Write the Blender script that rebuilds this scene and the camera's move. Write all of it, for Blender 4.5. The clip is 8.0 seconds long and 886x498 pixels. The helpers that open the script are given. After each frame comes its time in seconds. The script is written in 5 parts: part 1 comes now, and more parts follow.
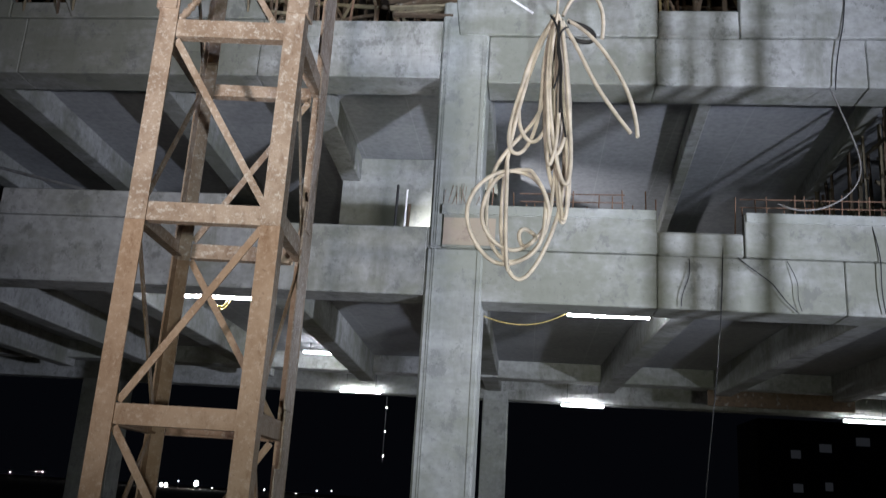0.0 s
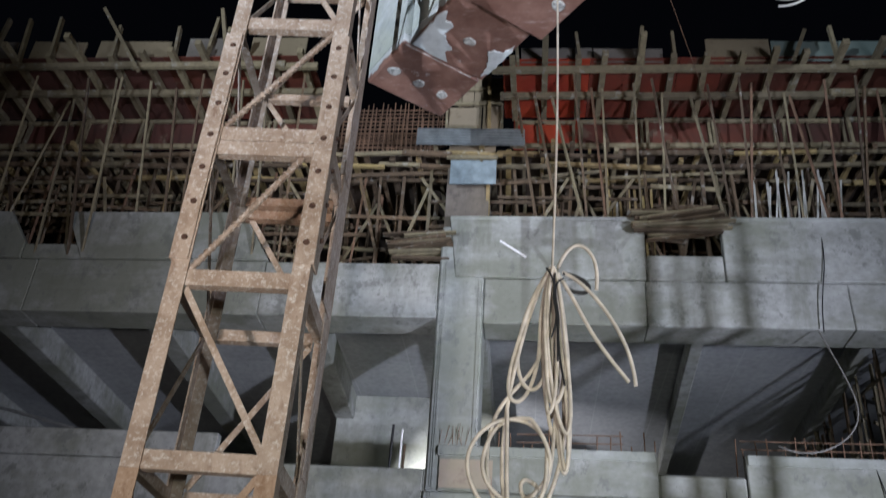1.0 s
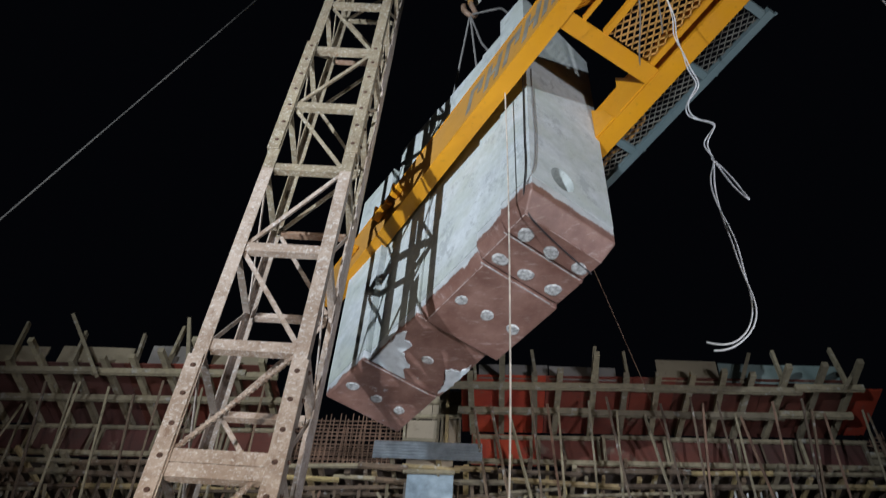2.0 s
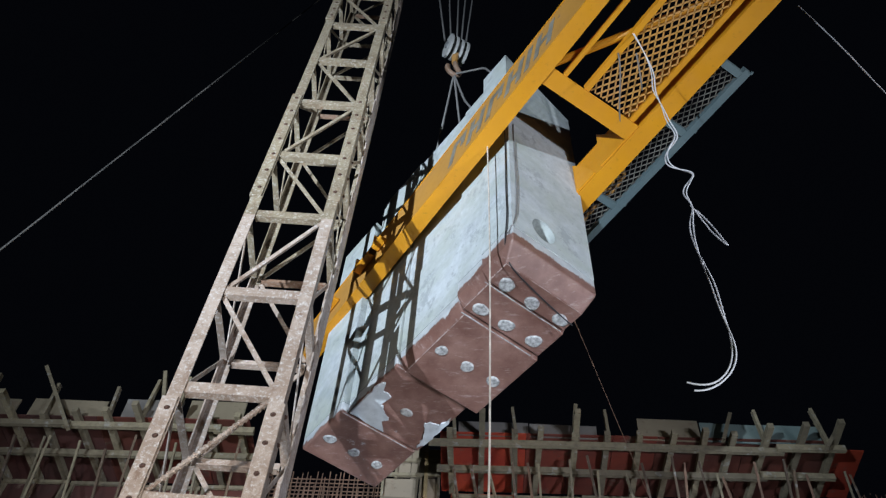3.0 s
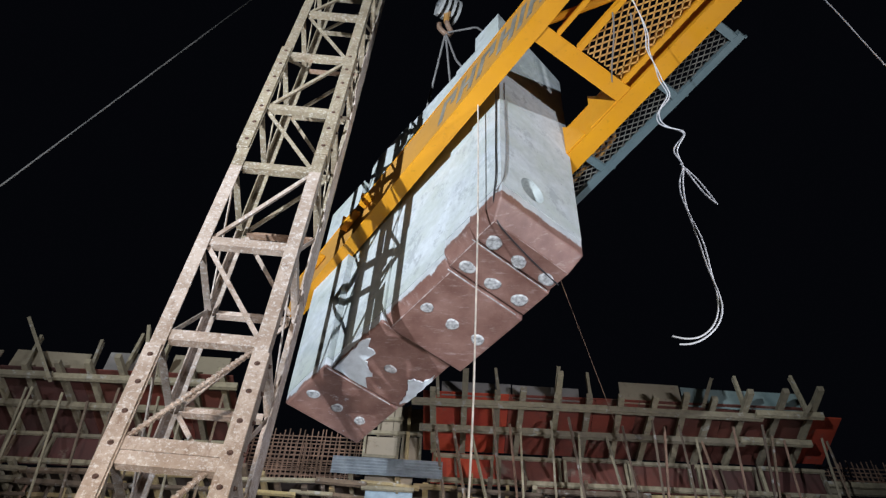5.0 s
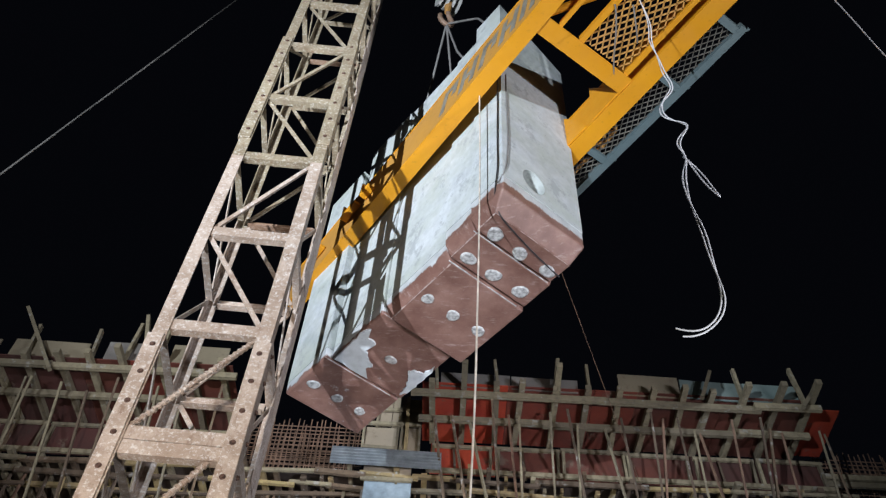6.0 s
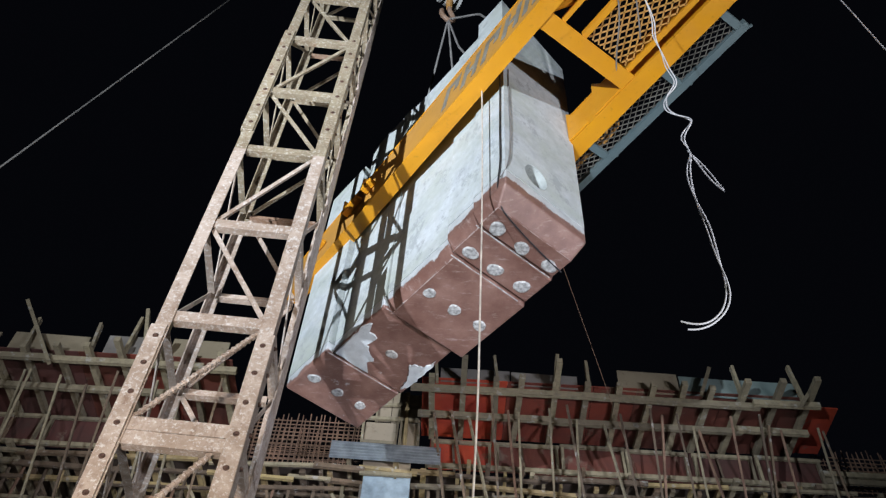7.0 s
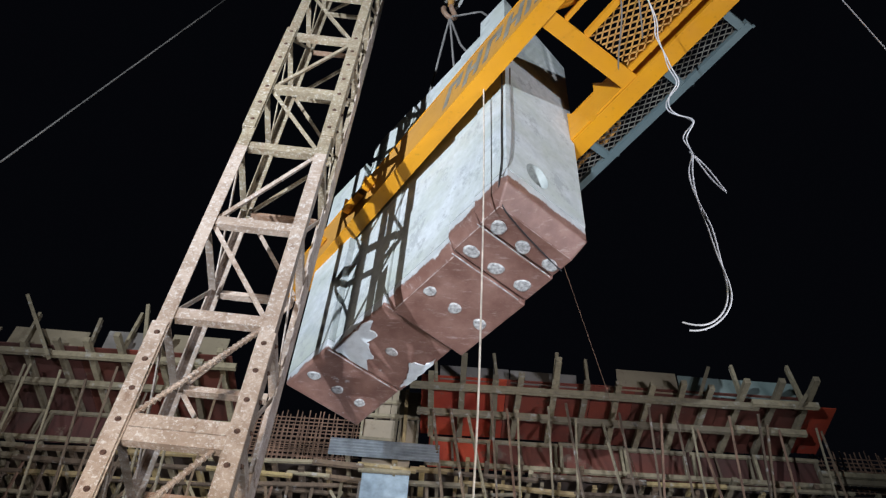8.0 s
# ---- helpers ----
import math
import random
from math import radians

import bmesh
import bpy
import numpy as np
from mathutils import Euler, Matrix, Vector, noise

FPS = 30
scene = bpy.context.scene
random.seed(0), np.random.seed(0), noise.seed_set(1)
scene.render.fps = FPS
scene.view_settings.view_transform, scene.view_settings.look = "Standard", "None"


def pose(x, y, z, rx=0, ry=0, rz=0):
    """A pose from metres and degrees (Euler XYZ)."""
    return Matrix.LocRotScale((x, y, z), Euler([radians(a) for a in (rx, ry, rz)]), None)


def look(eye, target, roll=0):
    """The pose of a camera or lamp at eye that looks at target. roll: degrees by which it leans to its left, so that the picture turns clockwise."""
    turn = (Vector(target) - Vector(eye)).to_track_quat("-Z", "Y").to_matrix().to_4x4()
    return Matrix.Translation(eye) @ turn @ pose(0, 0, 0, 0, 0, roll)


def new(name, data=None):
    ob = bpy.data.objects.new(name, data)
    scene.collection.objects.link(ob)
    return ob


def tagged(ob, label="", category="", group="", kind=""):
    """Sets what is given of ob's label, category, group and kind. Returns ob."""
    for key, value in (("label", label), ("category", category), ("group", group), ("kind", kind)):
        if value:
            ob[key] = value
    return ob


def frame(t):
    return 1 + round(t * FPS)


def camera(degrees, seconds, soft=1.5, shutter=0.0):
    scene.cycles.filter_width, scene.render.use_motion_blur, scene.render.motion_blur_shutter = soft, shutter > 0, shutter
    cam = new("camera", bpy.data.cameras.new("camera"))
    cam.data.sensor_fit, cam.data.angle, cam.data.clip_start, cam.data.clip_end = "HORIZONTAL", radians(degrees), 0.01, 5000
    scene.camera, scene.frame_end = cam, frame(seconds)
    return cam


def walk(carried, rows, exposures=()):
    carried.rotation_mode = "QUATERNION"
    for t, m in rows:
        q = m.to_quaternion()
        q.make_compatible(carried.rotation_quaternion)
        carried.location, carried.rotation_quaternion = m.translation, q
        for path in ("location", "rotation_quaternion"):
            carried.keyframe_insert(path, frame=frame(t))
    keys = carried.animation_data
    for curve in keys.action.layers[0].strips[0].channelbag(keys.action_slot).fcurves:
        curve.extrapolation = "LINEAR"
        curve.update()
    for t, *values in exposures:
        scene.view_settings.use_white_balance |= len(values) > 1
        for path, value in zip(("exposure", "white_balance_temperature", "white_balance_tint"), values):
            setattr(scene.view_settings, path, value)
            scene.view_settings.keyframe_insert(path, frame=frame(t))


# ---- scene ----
cam = camera(53.62, 8.0, soft=1.3, shutter=0.2)
PATH = [
    (0, pose(-0.066, 0.037, 1.550, 106.00, -3.50, 5.18)),
    (0.5, pose(-0.072, -0.024, 1.576, 112.38, -3.66, 5.04)),
    (1, pose(-0.108, -0.065, 1.610, 121.15, -3.55, 4.65)),
    (1.5, pose(-0.100, -0.119, 1.662, 131.45, -2.84, 3.44)),
    (2, pose(-0.046, -0.261, 1.690, 140.83, -2.94, 1.88)),
    (2.2, pose(-0.036, -0.242, 1.708, 142.86, -2.98, 1.21)),
    (3.3, pose(-0.032, -0.046, 1.553, 145.27, -2.41, 0.21)),
    (3.5, pose(-0.041, -0.013, 1.551, 144.88, -2.49, -0.26)),
    (4, pose(-0.041, 0.021, 1.544, 144.17, -2.61, -0.92)),
    (4.5, pose(-0.039, 0.021, 1.547, 143.61, -2.56, -1.00)),
    (6, pose(-0.089, 0.021, 1.541, 142.62, -2.57, -1.42)),
    (6.5, pose(-0.119, 0.028, 1.526, 142.47, -2.61, -1.65)),
    (7, pose(-0.143, 0.051, 1.515, 142.48, -2.62, -1.80)),
    (7.5, pose(-0.162, 0.049, 1.517, 142.43, -2.75, -2.01)),
    (8, pose(-0.166, 0.035, 1.519, 142.29, -2.81, -2.16)),
]
EXPOSURES = [(0.0, 0.1, 6350, 13), (1.0, -0.18, 6350, 13), (1.5, -0.25, 6500, 12), (2.2, -0.22, 6500, 11), (3.5, 0.13, 5950, 10), (4.5, 0.21, 6350, 12), (6.5, 0.23, 6500, 13), (8.0, 0.23, 6500, 13)]
walk(cam, PATH, EXPOSURES)

# ---- night sky, work lights and added fill lamps ----
world = bpy.data.worlds.new("night")
scene.world = world
world.use_nodes = True
world.node_tree.nodes["Background"].inputs[0].default_value = (0.26, 0.31, 0.48, 1)
world.node_tree.nodes["Background"].inputs[1].default_value = 0.0045


def lamp(name, eye, target, watts, size, colour, spread=100):
    data = bpy.data.lights.new(name, "AREA")
    data.energy, data.size, data.color = watts, size, colour
    data.spread = radians(spread)
    ob = new(name, data)
    ob.matrix_world = look(eye, target)
    return ob


lamp("floodlight_south_west", (-9.46, -10.0, 1.3), (-2.1, 6.6, 12.8), 455, 0.12, (0.79, 0.895, 1.0), 40)
lamp("floodlight_east", (11.0, -2.0, 0.9), (2.2, 10.0, 5.4), 345, 0.34, (0.79, 0.85, 1.0), 50)
# Fill lamp added to brighten the jib and the ballast's near end.
lamp("floodlight_east_high", (8.5, -2.4, 1.0), (0.8, 6.3, 12.5), 95, 0.3, (0.90, 0.94, 1.0), 50)
lamp("floodlight_front", (2.6, -5.5, 0.7), (0.4, 11.9, 4.0), 58, 0.4, (0.95, 1.0, 0.86), 48)
# Fill lamp added to brighten the lower and middle mast.
lamp("floodlight_foot", (-2.2, -3.0, 0.6), (-2.6, 5.4, 5.3), 60, 0.3, (1.0, 0.92, 0.84), 50)
lamp("work_light", (-2.9, 15.6, 5.6), (-1.9, 17.0, 6.35), 85, 0.15, (0.97, 0.97, 1.0), 66)


# ---- materials ----
def material(name):
    m = bpy.data.materials.new(name)
    m.use_nodes = True
    nt = m.node_tree
    return m, nt, nt.nodes["Principled BSDF"]


def link(nt, a, b):
    nt.links.new(a, b)


def noise_node(nt, scale, detail=4, stretch=(1, 1, 1), rough=0.55, world_space=True):
    geo = nt.nodes.new("ShaderNodeNewGeometry") if world_space else nt.nodes.new("ShaderNodeTexCoord")
    mp = nt.nodes.new("ShaderNodeMapping")
    mp.inputs["Scale"].default_value = stretch
    link(nt, geo.outputs["Position" if world_space else "Object"], mp.inputs["Vector"])
    n = nt.nodes.new("ShaderNodeTexNoise")
    n.inputs["Scale"].default_value = scale
    n.inputs["Detail"].default_value = detail
    n.inputs["Roughness"].default_value = rough
    link(nt, mp.outputs["Vector"], n.inputs["Vector"])
    return n.outputs["Fac"]


def ramp(nt, fac, stops):
    r = nt.nodes.new("ShaderNodeValToRGB")
    els = r.color_ramp.elements
    while len(els) < len(stops):
        els.new(0.5)
    for e, (p, c) in zip(els, stops):
        e.position, e.color = p, (*c, 1)
    link(nt, fac, r.inputs["Fac"])
    return r.outputs["Color"]


def mix(nt, fac, a, b, mode="MIX"):
    m = nt.nodes.new("ShaderNodeMix")
    m.data_type, m.blend_type = "RGBA", mode
    for sock, v in ((m.inputs["Factor"], fac), (m.inputs[6], a), (m.inputs[7], b)):
        if isinstance(v, (int, float)):
            sock.default_value = v
        elif isinstance(v, tuple):
            sock.default_value = (*v, 1)
        else:
            link(nt, v, sock)
    return m.outputs[2]


def bump(nt, bsdf, fac, strength, distance=0.01):
    b = nt.nodes.new("ShaderNodeBump")
    b.inputs["Strength"].default_value = strength
    b.inputs["Distance"].default_value = distance
    link(nt, fac, b.inputs["Height"])
    link(nt, b.outputs["Normal"], bsdf.inputs["Normal"])


def concrete(name, light, dark, stain, streak=True, joint=0.0):
    m, nt, b = material(name)
    big = noise_node(nt, 0.55, 5)
    col = ramp(nt, big, [(0.3, dark), (0.68, light)])
    fine = noise_node(nt, 9, 6)
    col = mix(nt, 0.35, col, ramp(nt, fine, [(0.3, tuple(c * 0.6 for c in dark)), (0.65, light)]))
    if streak:
        s = noise_node(nt, 1.2, 7, (1.5, 1.5, 0.3), 0.65)
        col = mix(nt, ramp(nt, s, [(0.52, (0, 0, 0)), (0.74, (0.8, 0.8, 0.8))]), col, stain)
        wash = noise_node(nt, 0.9, 6, (0.5, 0.5, 2.4), 0.6)
        col = mix(nt, ramp(nt, wash, [(0.5, (0, 0, 0)), (0.72, (0.45, 0.45, 0.45))]), col, tuple(min(1, c * 1.25) for c in light))
        damp = noise_node(nt, 0.38, 6, (1, 1, 1.6), 0.7)
        col = mix(nt, ramp(nt, damp, [(0.44, (0, 0, 0)), (0.6, (0.75, 0.75, 0.75))]), col, tuple(0.5 * a + 0.5 * b * t for a, b, t in zip(dark, stain, (1.05, 1.1, 0.7))))
        scab = noise_node(nt, 3.4, 8, (1, 1, 0.8), 0.75)
        col = mix(nt, ramp(nt, scab, [(0.55, (0, 0, 0)), (0.61, (0.6, 0.6, 0.6))]), col, tuple(c * 0.65 for c in dark))
    pits = noise_node(nt, 26, 3)
    col = mix(nt, ramp(nt, pits, [(0.66, (0, 0, 0)), (0.74, (0.6, 0.6, 0.6))]), col, tuple(c * 0.45 for c in dark))
    if joint:
        geo = nt.nodes.new("ShaderNodeNewGeometry")
        sep = nt.nodes.new("ShaderNodeSeparateXYZ")
        link(nt, geo.outputs["Position"], sep.inputs[0])
        masks = []
        for axis, step in ((0, joint * 0.55), (1, joint)):
            q = nt.nodes.new("ShaderNodeMath")
            q.operation, q.inputs[1].default_value = "PINGPONG", step / 2
            link(nt, sep.outputs[axis], q.inputs[0])
            w = nt.nodes.new("ShaderNodeMath")
            w.operation, w.inputs[1].default_value = "LESS_THAN", 0.012
            link(nt, q.outputs[0], w.inputs[0])
            masks.append(w.outputs[0])
        mx = nt.nodes.new("ShaderNodeMath")
        mx.operation = "MAXIMUM"
        link(nt, masks[0], mx.inputs[0])
        link(nt, masks[1], mx.inputs[1])
        sc = nt.nodes.new("ShaderNodeMath")
        sc.operation, sc.inputs[1].default_value = "MULTIPLY", 0.25
        link(nt, mx.outputs[0], sc.inputs[0])
        col = mix(nt, sc.outputs[0], col, tuple(min(1, c * 1.3) for c in light))
    link(nt, col, b.inputs["Base Color"])
    b.inputs["Roughness"].default_value = 0.88
    bump(nt, b, fine, 0.35, 0.012)
    return m


def painted(name, paint, worn, under, wear=0.55, rough=0.45, scale=6.0, metal=0.0, dirt=0.5):
    m, nt, b = material(name)
    n1 = noise_node(nt, scale, 7, rough=0.65)
    n2 = noise_node(nt, scale * 5, 5)
    col = mix(nt, ramp(nt, noise_node(nt, 1.3, 4), [(0.35, (0, 0, 0)), (0.7, (1, 1, 1))]), paint, worn)
    col = mix(nt, ramp(nt, n1, [(wear, (0, 0, 0)), (wear + 0.08, (1, 1, 1))]), col, under)
    col = mix(nt, ramp(nt, n2, [(0.6, (0, 0, 0)), (0.75, (dirt, dirt, dirt))]), col, tuple(c * 0.35 for c in under))
    link(nt, col, b.inputs["Base Color"])
    link(nt, ramp(nt, n1, [(0.3, (rough,) * 3), (0.75, (min(1, rough + 0.35),) * 3)]), b.inputs["Roughness"])
    b.inputs["Metallic"].default_value = metal
    bump(nt, b, n1, 0.3, 0.006)
    return m


def mast_paint(name, base, worn, rust, fleck):
    """Old paint gone chalky, with rust patches, runs and small bare flecks."""
    m, nt, b = material(name)
    col = mix(nt, ramp(nt, noise_node(nt, 4.2, 8, rough=0.7), [(0.42, (0, 0, 0)), (0.58, (1, 1, 1))]), base, worn)
    runs = noise_node(nt, 6, 8, (1.6, 1.6, 0.6), 0.7)
    col = mix(nt, ramp(nt, runs, [(0.55, (0, 0, 0)), (0.68, (0.65, 0.65, 0.65))]), col, rust)
    fine = noise_node(nt, 30, 8, rough=0.78)
    col = mix(nt, ramp(nt, fine, [(0.525, (0, 0, 0)), (0.63, (0.8, 0.8, 0.8))]), col, fleck)
    col = mix(nt, ramp(nt, noise_node(nt, 42, 5, rough=0.7), [(0.6, (0, 0, 0)), (0.68, (0.5, 0.5, 0.5))]), col, tuple(c * 0.55 for c in rust))
    link(nt, col, b.inputs["Base Color"])
    link(nt, ramp(nt, fine, [(0.35, (0.62,) * 3), (0.7, (0.4,) * 3)]), b.inputs["Roughness"])
    bump(nt, b, fine, 0.35, 0.006)
    return m


def wood(name, a, b_, dark):
    m, nt, b = material(name)
    info = nt.nodes.new("ShaderNodeObjectInfo")
    isl = nt.nodes.new("ShaderNodeNewGeometry")
    add_ = nt.nodes.new("ShaderNodeMath")
    add_.operation = "ADD"
    link(nt, info.outputs["Random"], add_.inputs[0])
    link(nt, isl.outputs["Random Per Island"], add_.inputs[1])
    fr = nt.nodes.new("ShaderNodeMath")
    fr.operation = "FRACT"
    link(nt, add_.outputs[0], fr.inputs[0])
    col = ramp(nt, fr.outputs[0], [(0.0, a), (0.6, b_), (1.0, tuple((x + y) / 2 for x, y in zip(b_, dark)))])
    grain = noise_node(nt, 6, 8, (1.5, 1.5, 1.5), 0.7)
    col = mix(nt, ramp(nt, grain, [(0.45, (0, 0, 0)), (0.7, (0.7, 0.7, 0.7))]), col, dark)
    splash = noise_node(nt, 7, 5)
    col = mix(nt, ramp(nt, splash, [(0.6, (0, 0, 0)), (0.7, (0.5, 0.5, 0.5))]), col, (0.36, 0.36, 0.34))
    link(nt, col, b.inputs["Base Color"])
    b.inputs["Roughness"].default_value = 0.85
    bump(nt, b, grain, 0.3, 0.006)
    return m


def plain(name, colour, rough=0.6, metal=0.0, vary=0.35, scale=5):
    m, nt, b = material(name)
    n = noise_node(nt, scale, 5)
    col = ramp(nt, n, [(0.3, tuple(c * (1 - vary) for c in colour)), (0.7, tuple(min(1, c * (1 + vary)) for c in colour))])
    link(nt, col, b.inputs["Base Color"])
    b.inputs["Roughness"].default_value, b.inputs["Metallic"].default_value = rough, metal
    bump(nt, b, noise_node(nt, scale * 6, 3), 0.2, 0.004)
    return m


def glowing(name, colour, strength):
    m, nt, b = material(name)
    b.inputs["Base Color"].default_value = (0.8, 0.8, 0.8, 1)
    b.inputs["Emission Color"].default_value = (*colour, 1)
    b.inputs["Emission Strength"].default_value = strength
    return m


CONCRETE = concrete("cast concrete", (0.42, 0.425, 0.42), (0.22, 0.225, 0.21), (0.115, 0.12, 0.085))
CONCRETE_COL = concrete("column concrete", (0.42, 0.43, 0.42), (0.27, 0.28, 0.275), (0.17, 0.18, 0.16))
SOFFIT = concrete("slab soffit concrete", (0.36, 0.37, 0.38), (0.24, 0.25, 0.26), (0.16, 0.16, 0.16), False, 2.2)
BLOCK = concrete("ballast concrete", (0.56, 0.59, 0.60), (0.43, 0.46, 0.47), (0.33, 0.35, 0.36), True)


def foot_coat(name, top):
    """Brown coating, scuffed and stained, that gives way to bare concrete at a ragged line."""
    m, nt, b = material(name)
    n1 = noise_node(nt, 2.4, 7, rough=0.65)
    col = ramp(nt, n1, [(0.36, (0.155, 0.076, 0.058)), (0.52, (0.21, 0.112, 0.088)), (0.68, (0.29, 0.168, 0.135))])
    scuff = noise_node(nt, 5, 8, (1.0, 3.2, 1.0), 0.75)
    col = mix(nt, ramp(nt, scuff, [(0.55, (0, 0, 0)), (0.68, (0.6, 0.6, 0.6))]), col, (0.42, 0.33, 0.30))
    specks = noise_node(nt, 30, 4, rough=0.7)
    col = mix(nt, ramp(nt, specks, [(0.66, (0, 0, 0)), (0.72, (0.6, 0.6, 0.6))]), col, (0.44, 0.40, 0.38))
    geo = nt.nodes.new("ShaderNodeNewGeometry")
    sep = nt.nodes.new("ShaderNodeSeparateXYZ")
    link(nt, geo.outputs["Position"], sep.inputs[0])
    rag = nt.nodes.new("ShaderNodeMath")
    rag.operation, rag.inputs[1].default_value = "MULTIPLY_ADD", 0.34
    link(nt, noise_node(nt, 4.5, 7, (1, 1, 0.55), 0.68), rag.inputs[0])
    link(nt, sep.outputs[2], rag.inputs[2])
    span = nt.nodes.new("ShaderNodeMapRange")
    span.inputs["From Min"].default_value, span.inputs["From Max"].default_value = top + 0.165, top + 0.19
    link(nt, rag.outputs[0], span.inputs["Value"])
    bare = ramp(nt, noise_node(nt, 7, 6), [(0.3, (0.42, 0.44, 0.45)), (0.7, (0.58, 0.60, 0.60))])
    col = mix(nt, span.outputs[0], col, bare)
    link(nt, col, b.inputs["Base Color"])
    link(nt, ramp(nt, scuff, [(0.3, (0.3,) * 3), (0.7, (0.6,) * 3)]), b.inputs["Roughness"])
    bump(nt, b, scuff, 0.25, 0.008)
    return m


FOOT_COAT = [foot_coat("brown coated concrete", z) for z in (9.40, 9.42, 9.48, 9.60, 9.63)]
SCUFF = plain("scuffed pinkish concrete", (0.40, 0.31, 0.28), 0.85, 0, 0.4, 14)
SPLASH = concrete("splashed cement", (0.60, 0.64, 0.66), (0.47, 0.51, 0.53), (0.38, 0.42, 0.44), False)
PATCH = plain("white cement splash", (0.37, 0.37, 0.36), 0.9, 0, 0.6, 22)
RUST = mast_paint("weathered dusty rust", (0.47, 0.375, 0.305), (0.34, 0.255, 0.195), (0.18, 0.10, 0.06), (0.74, 0.72, 0.69))
# Low and top mast paints carry the warm and the dimmer lamplight in their tone.
RUST_LOW = mast_paint("weathered rust with warm lamp tint", (0.41, 0.29, 0.205), (0.33, 0.22, 0.145), (0.20, 0.105, 0.05), (0.50, 0.39, 0.31))
RUST_TOP = mast_paint("weathered steel paint dimmed for height", (0.29, 0.235, 0.155), (0.21, 0.163, 0.105), (0.23, 0.13, 0.07), (0.66, 0.62, 0.54))
MUDDY = mast_paint("mud-splashed rusty plate", (0.50, 0.41, 0.36), (0.38, 0.29, 0.23), (0.15, 0.09, 0.06), (0.74, 0.71, 0.69))
RUST_DARK = mast_paint("brown rust", (0.30, 0.19, 0.13), (0.22, 0.13, 0.08), (0.14, 0.075, 0.045), (0.42, 0.36, 0.31))
YELLOW = painted("crane yellow paint", (0.66, 0.285, 0.008), (0.58, 0.24, 0.010), (0.30, 0.14, 0.05), 0.70, 0.38, 3.5, 0.0, 0.25)
# Duller tan than the flanges, for the left girder's outer web.
YELLOW_WEB = painted("tan yellow web paint", (0.47, 0.225, 0.035), (0.40, 0.20, 0.045), (0.26, 0.14, 0.06), 0.66, 0.5, 3, 0.0, 0.35)
YELLOW_DULL = painted("faded yellow paint", (0.55, 0.27, 0.05), (0.48, 0.25, 0.08), (0.3, 0.17, 0.08), 0.62, 0.5, 4, 0.0, 0.3)
LETTER = plain("grey decal", (0.21, 0.19, 0.15), 0.5, 0, 0.3)
BLUE_GREY = painted("blue grey paint", (0.085, 0.125, 0.135), (0.115, 0.155, 0.16), (0.12, 0.1, 0.08), 0.68, 0.5, 6)
MESH_DARK = plain("expanded metal", (0.16, 0.15, 0.13), 0.6, 0.3)
RED_PLY = painted("red film plywood", (0.35, 0.045, 0.016), (0.22, 0.024, 0.014), (0.15, 0.07, 0.05), 0.60, 0.5, 2.2, 0.0, 0.4)
DARK_PLY = painted("worn dark and shaded plywood", (0.075, 0.022, 0.017), (0.05, 0.022, 0.017), (0.16, 0.11, 0.085), 0.64, 0.6, 2.2, 0.0, 0.4)
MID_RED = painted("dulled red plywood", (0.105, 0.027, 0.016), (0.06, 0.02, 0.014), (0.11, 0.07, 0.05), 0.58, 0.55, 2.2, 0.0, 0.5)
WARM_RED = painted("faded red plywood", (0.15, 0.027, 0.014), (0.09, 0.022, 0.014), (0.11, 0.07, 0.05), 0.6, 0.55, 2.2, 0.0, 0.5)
EDGE_GREY = painted("grey brown edge board", (0.15, 0.135, 0.12), (0.11, 0.10, 0.09), (0.2, 0.19, 0.17), 0.6, 0.8, 3)
EDGE_TAN = painted("tan edge board", (0.20, 0.165, 0.108), (0.16, 0.13, 0.085), (0.16, 0.12, 0.08), 0.6, 0.8, 3)
EDGE_GREEN = painted("green grey edge board", (0.11, 0.155, 0.145), (0.15, 0.19, 0.175), (0.08, 0.09, 0.08), 0.6, 0.7, 3)
SHADED_SOFFIT_PLY = plain("shaded soffit plywood", (0.045, 0.032, 0.025), 0.8)
TIMBER = wood("grey sawn timber", (0.25, 0.21, 0.13), (0.185, 0.155, 0.098), (0.09, 0.072, 0.05))
TIMBER_DARK = wood("brown timber", (0.15, 0.10, 0.06), (0.10, 0.07, 0.045), (0.045, 0.03, 0.02))
TIMBER_YELLOW = wood("new yellow timber", (0.34, 0.26, 0.11), (0.28, 0.21, 0.10), (0.15, 0.10, 0.05))
STEEL = plain("galvanised steel", (0.42, 0.43, 0.44), 0.45, 0.7, 0.3)
REBAR = plain("rusty rebar", (0.17, 0.10, 0.065), 0.75, 0.3, 0.4)
BLACK = plain("black rubber cable", (0.02, 0.02, 0.022), 0.5)
CREAM = plain("cream cable sheath", (0.60, 0.53, 0.45), 0.55, 0, 0.3, 9)
WHITE = plain("white cable sheath", (0.84, 0.83, 0.85), 0.5, 0, 0.1)
GREY_ROPE = plain("grey wire rope", (0.21, 0.20, 0.19), 0.7, 0.2, 0.15)
STEEL_ROPE = plain("pale wire rope", (0.42, 0.40, 0.37), 0.6, 0, 0.15)
PLY_TAN = painted("dusty tan plywood", (0.27, 0.215, 0.145), (0.215, 0.175, 0.125), (0.2, 0.15, 0.1), 0.58, 0.85, 2.6, 0.0, 0.5)
GALV_SHEET = plain("galvanised corrugated sheet", (0.22, 0.245, 0.26), 0.5, 0.0, 0.3)
TUBE = glowing("fluorescent tube", (0.93, 0.97, 1.0), 165.0)
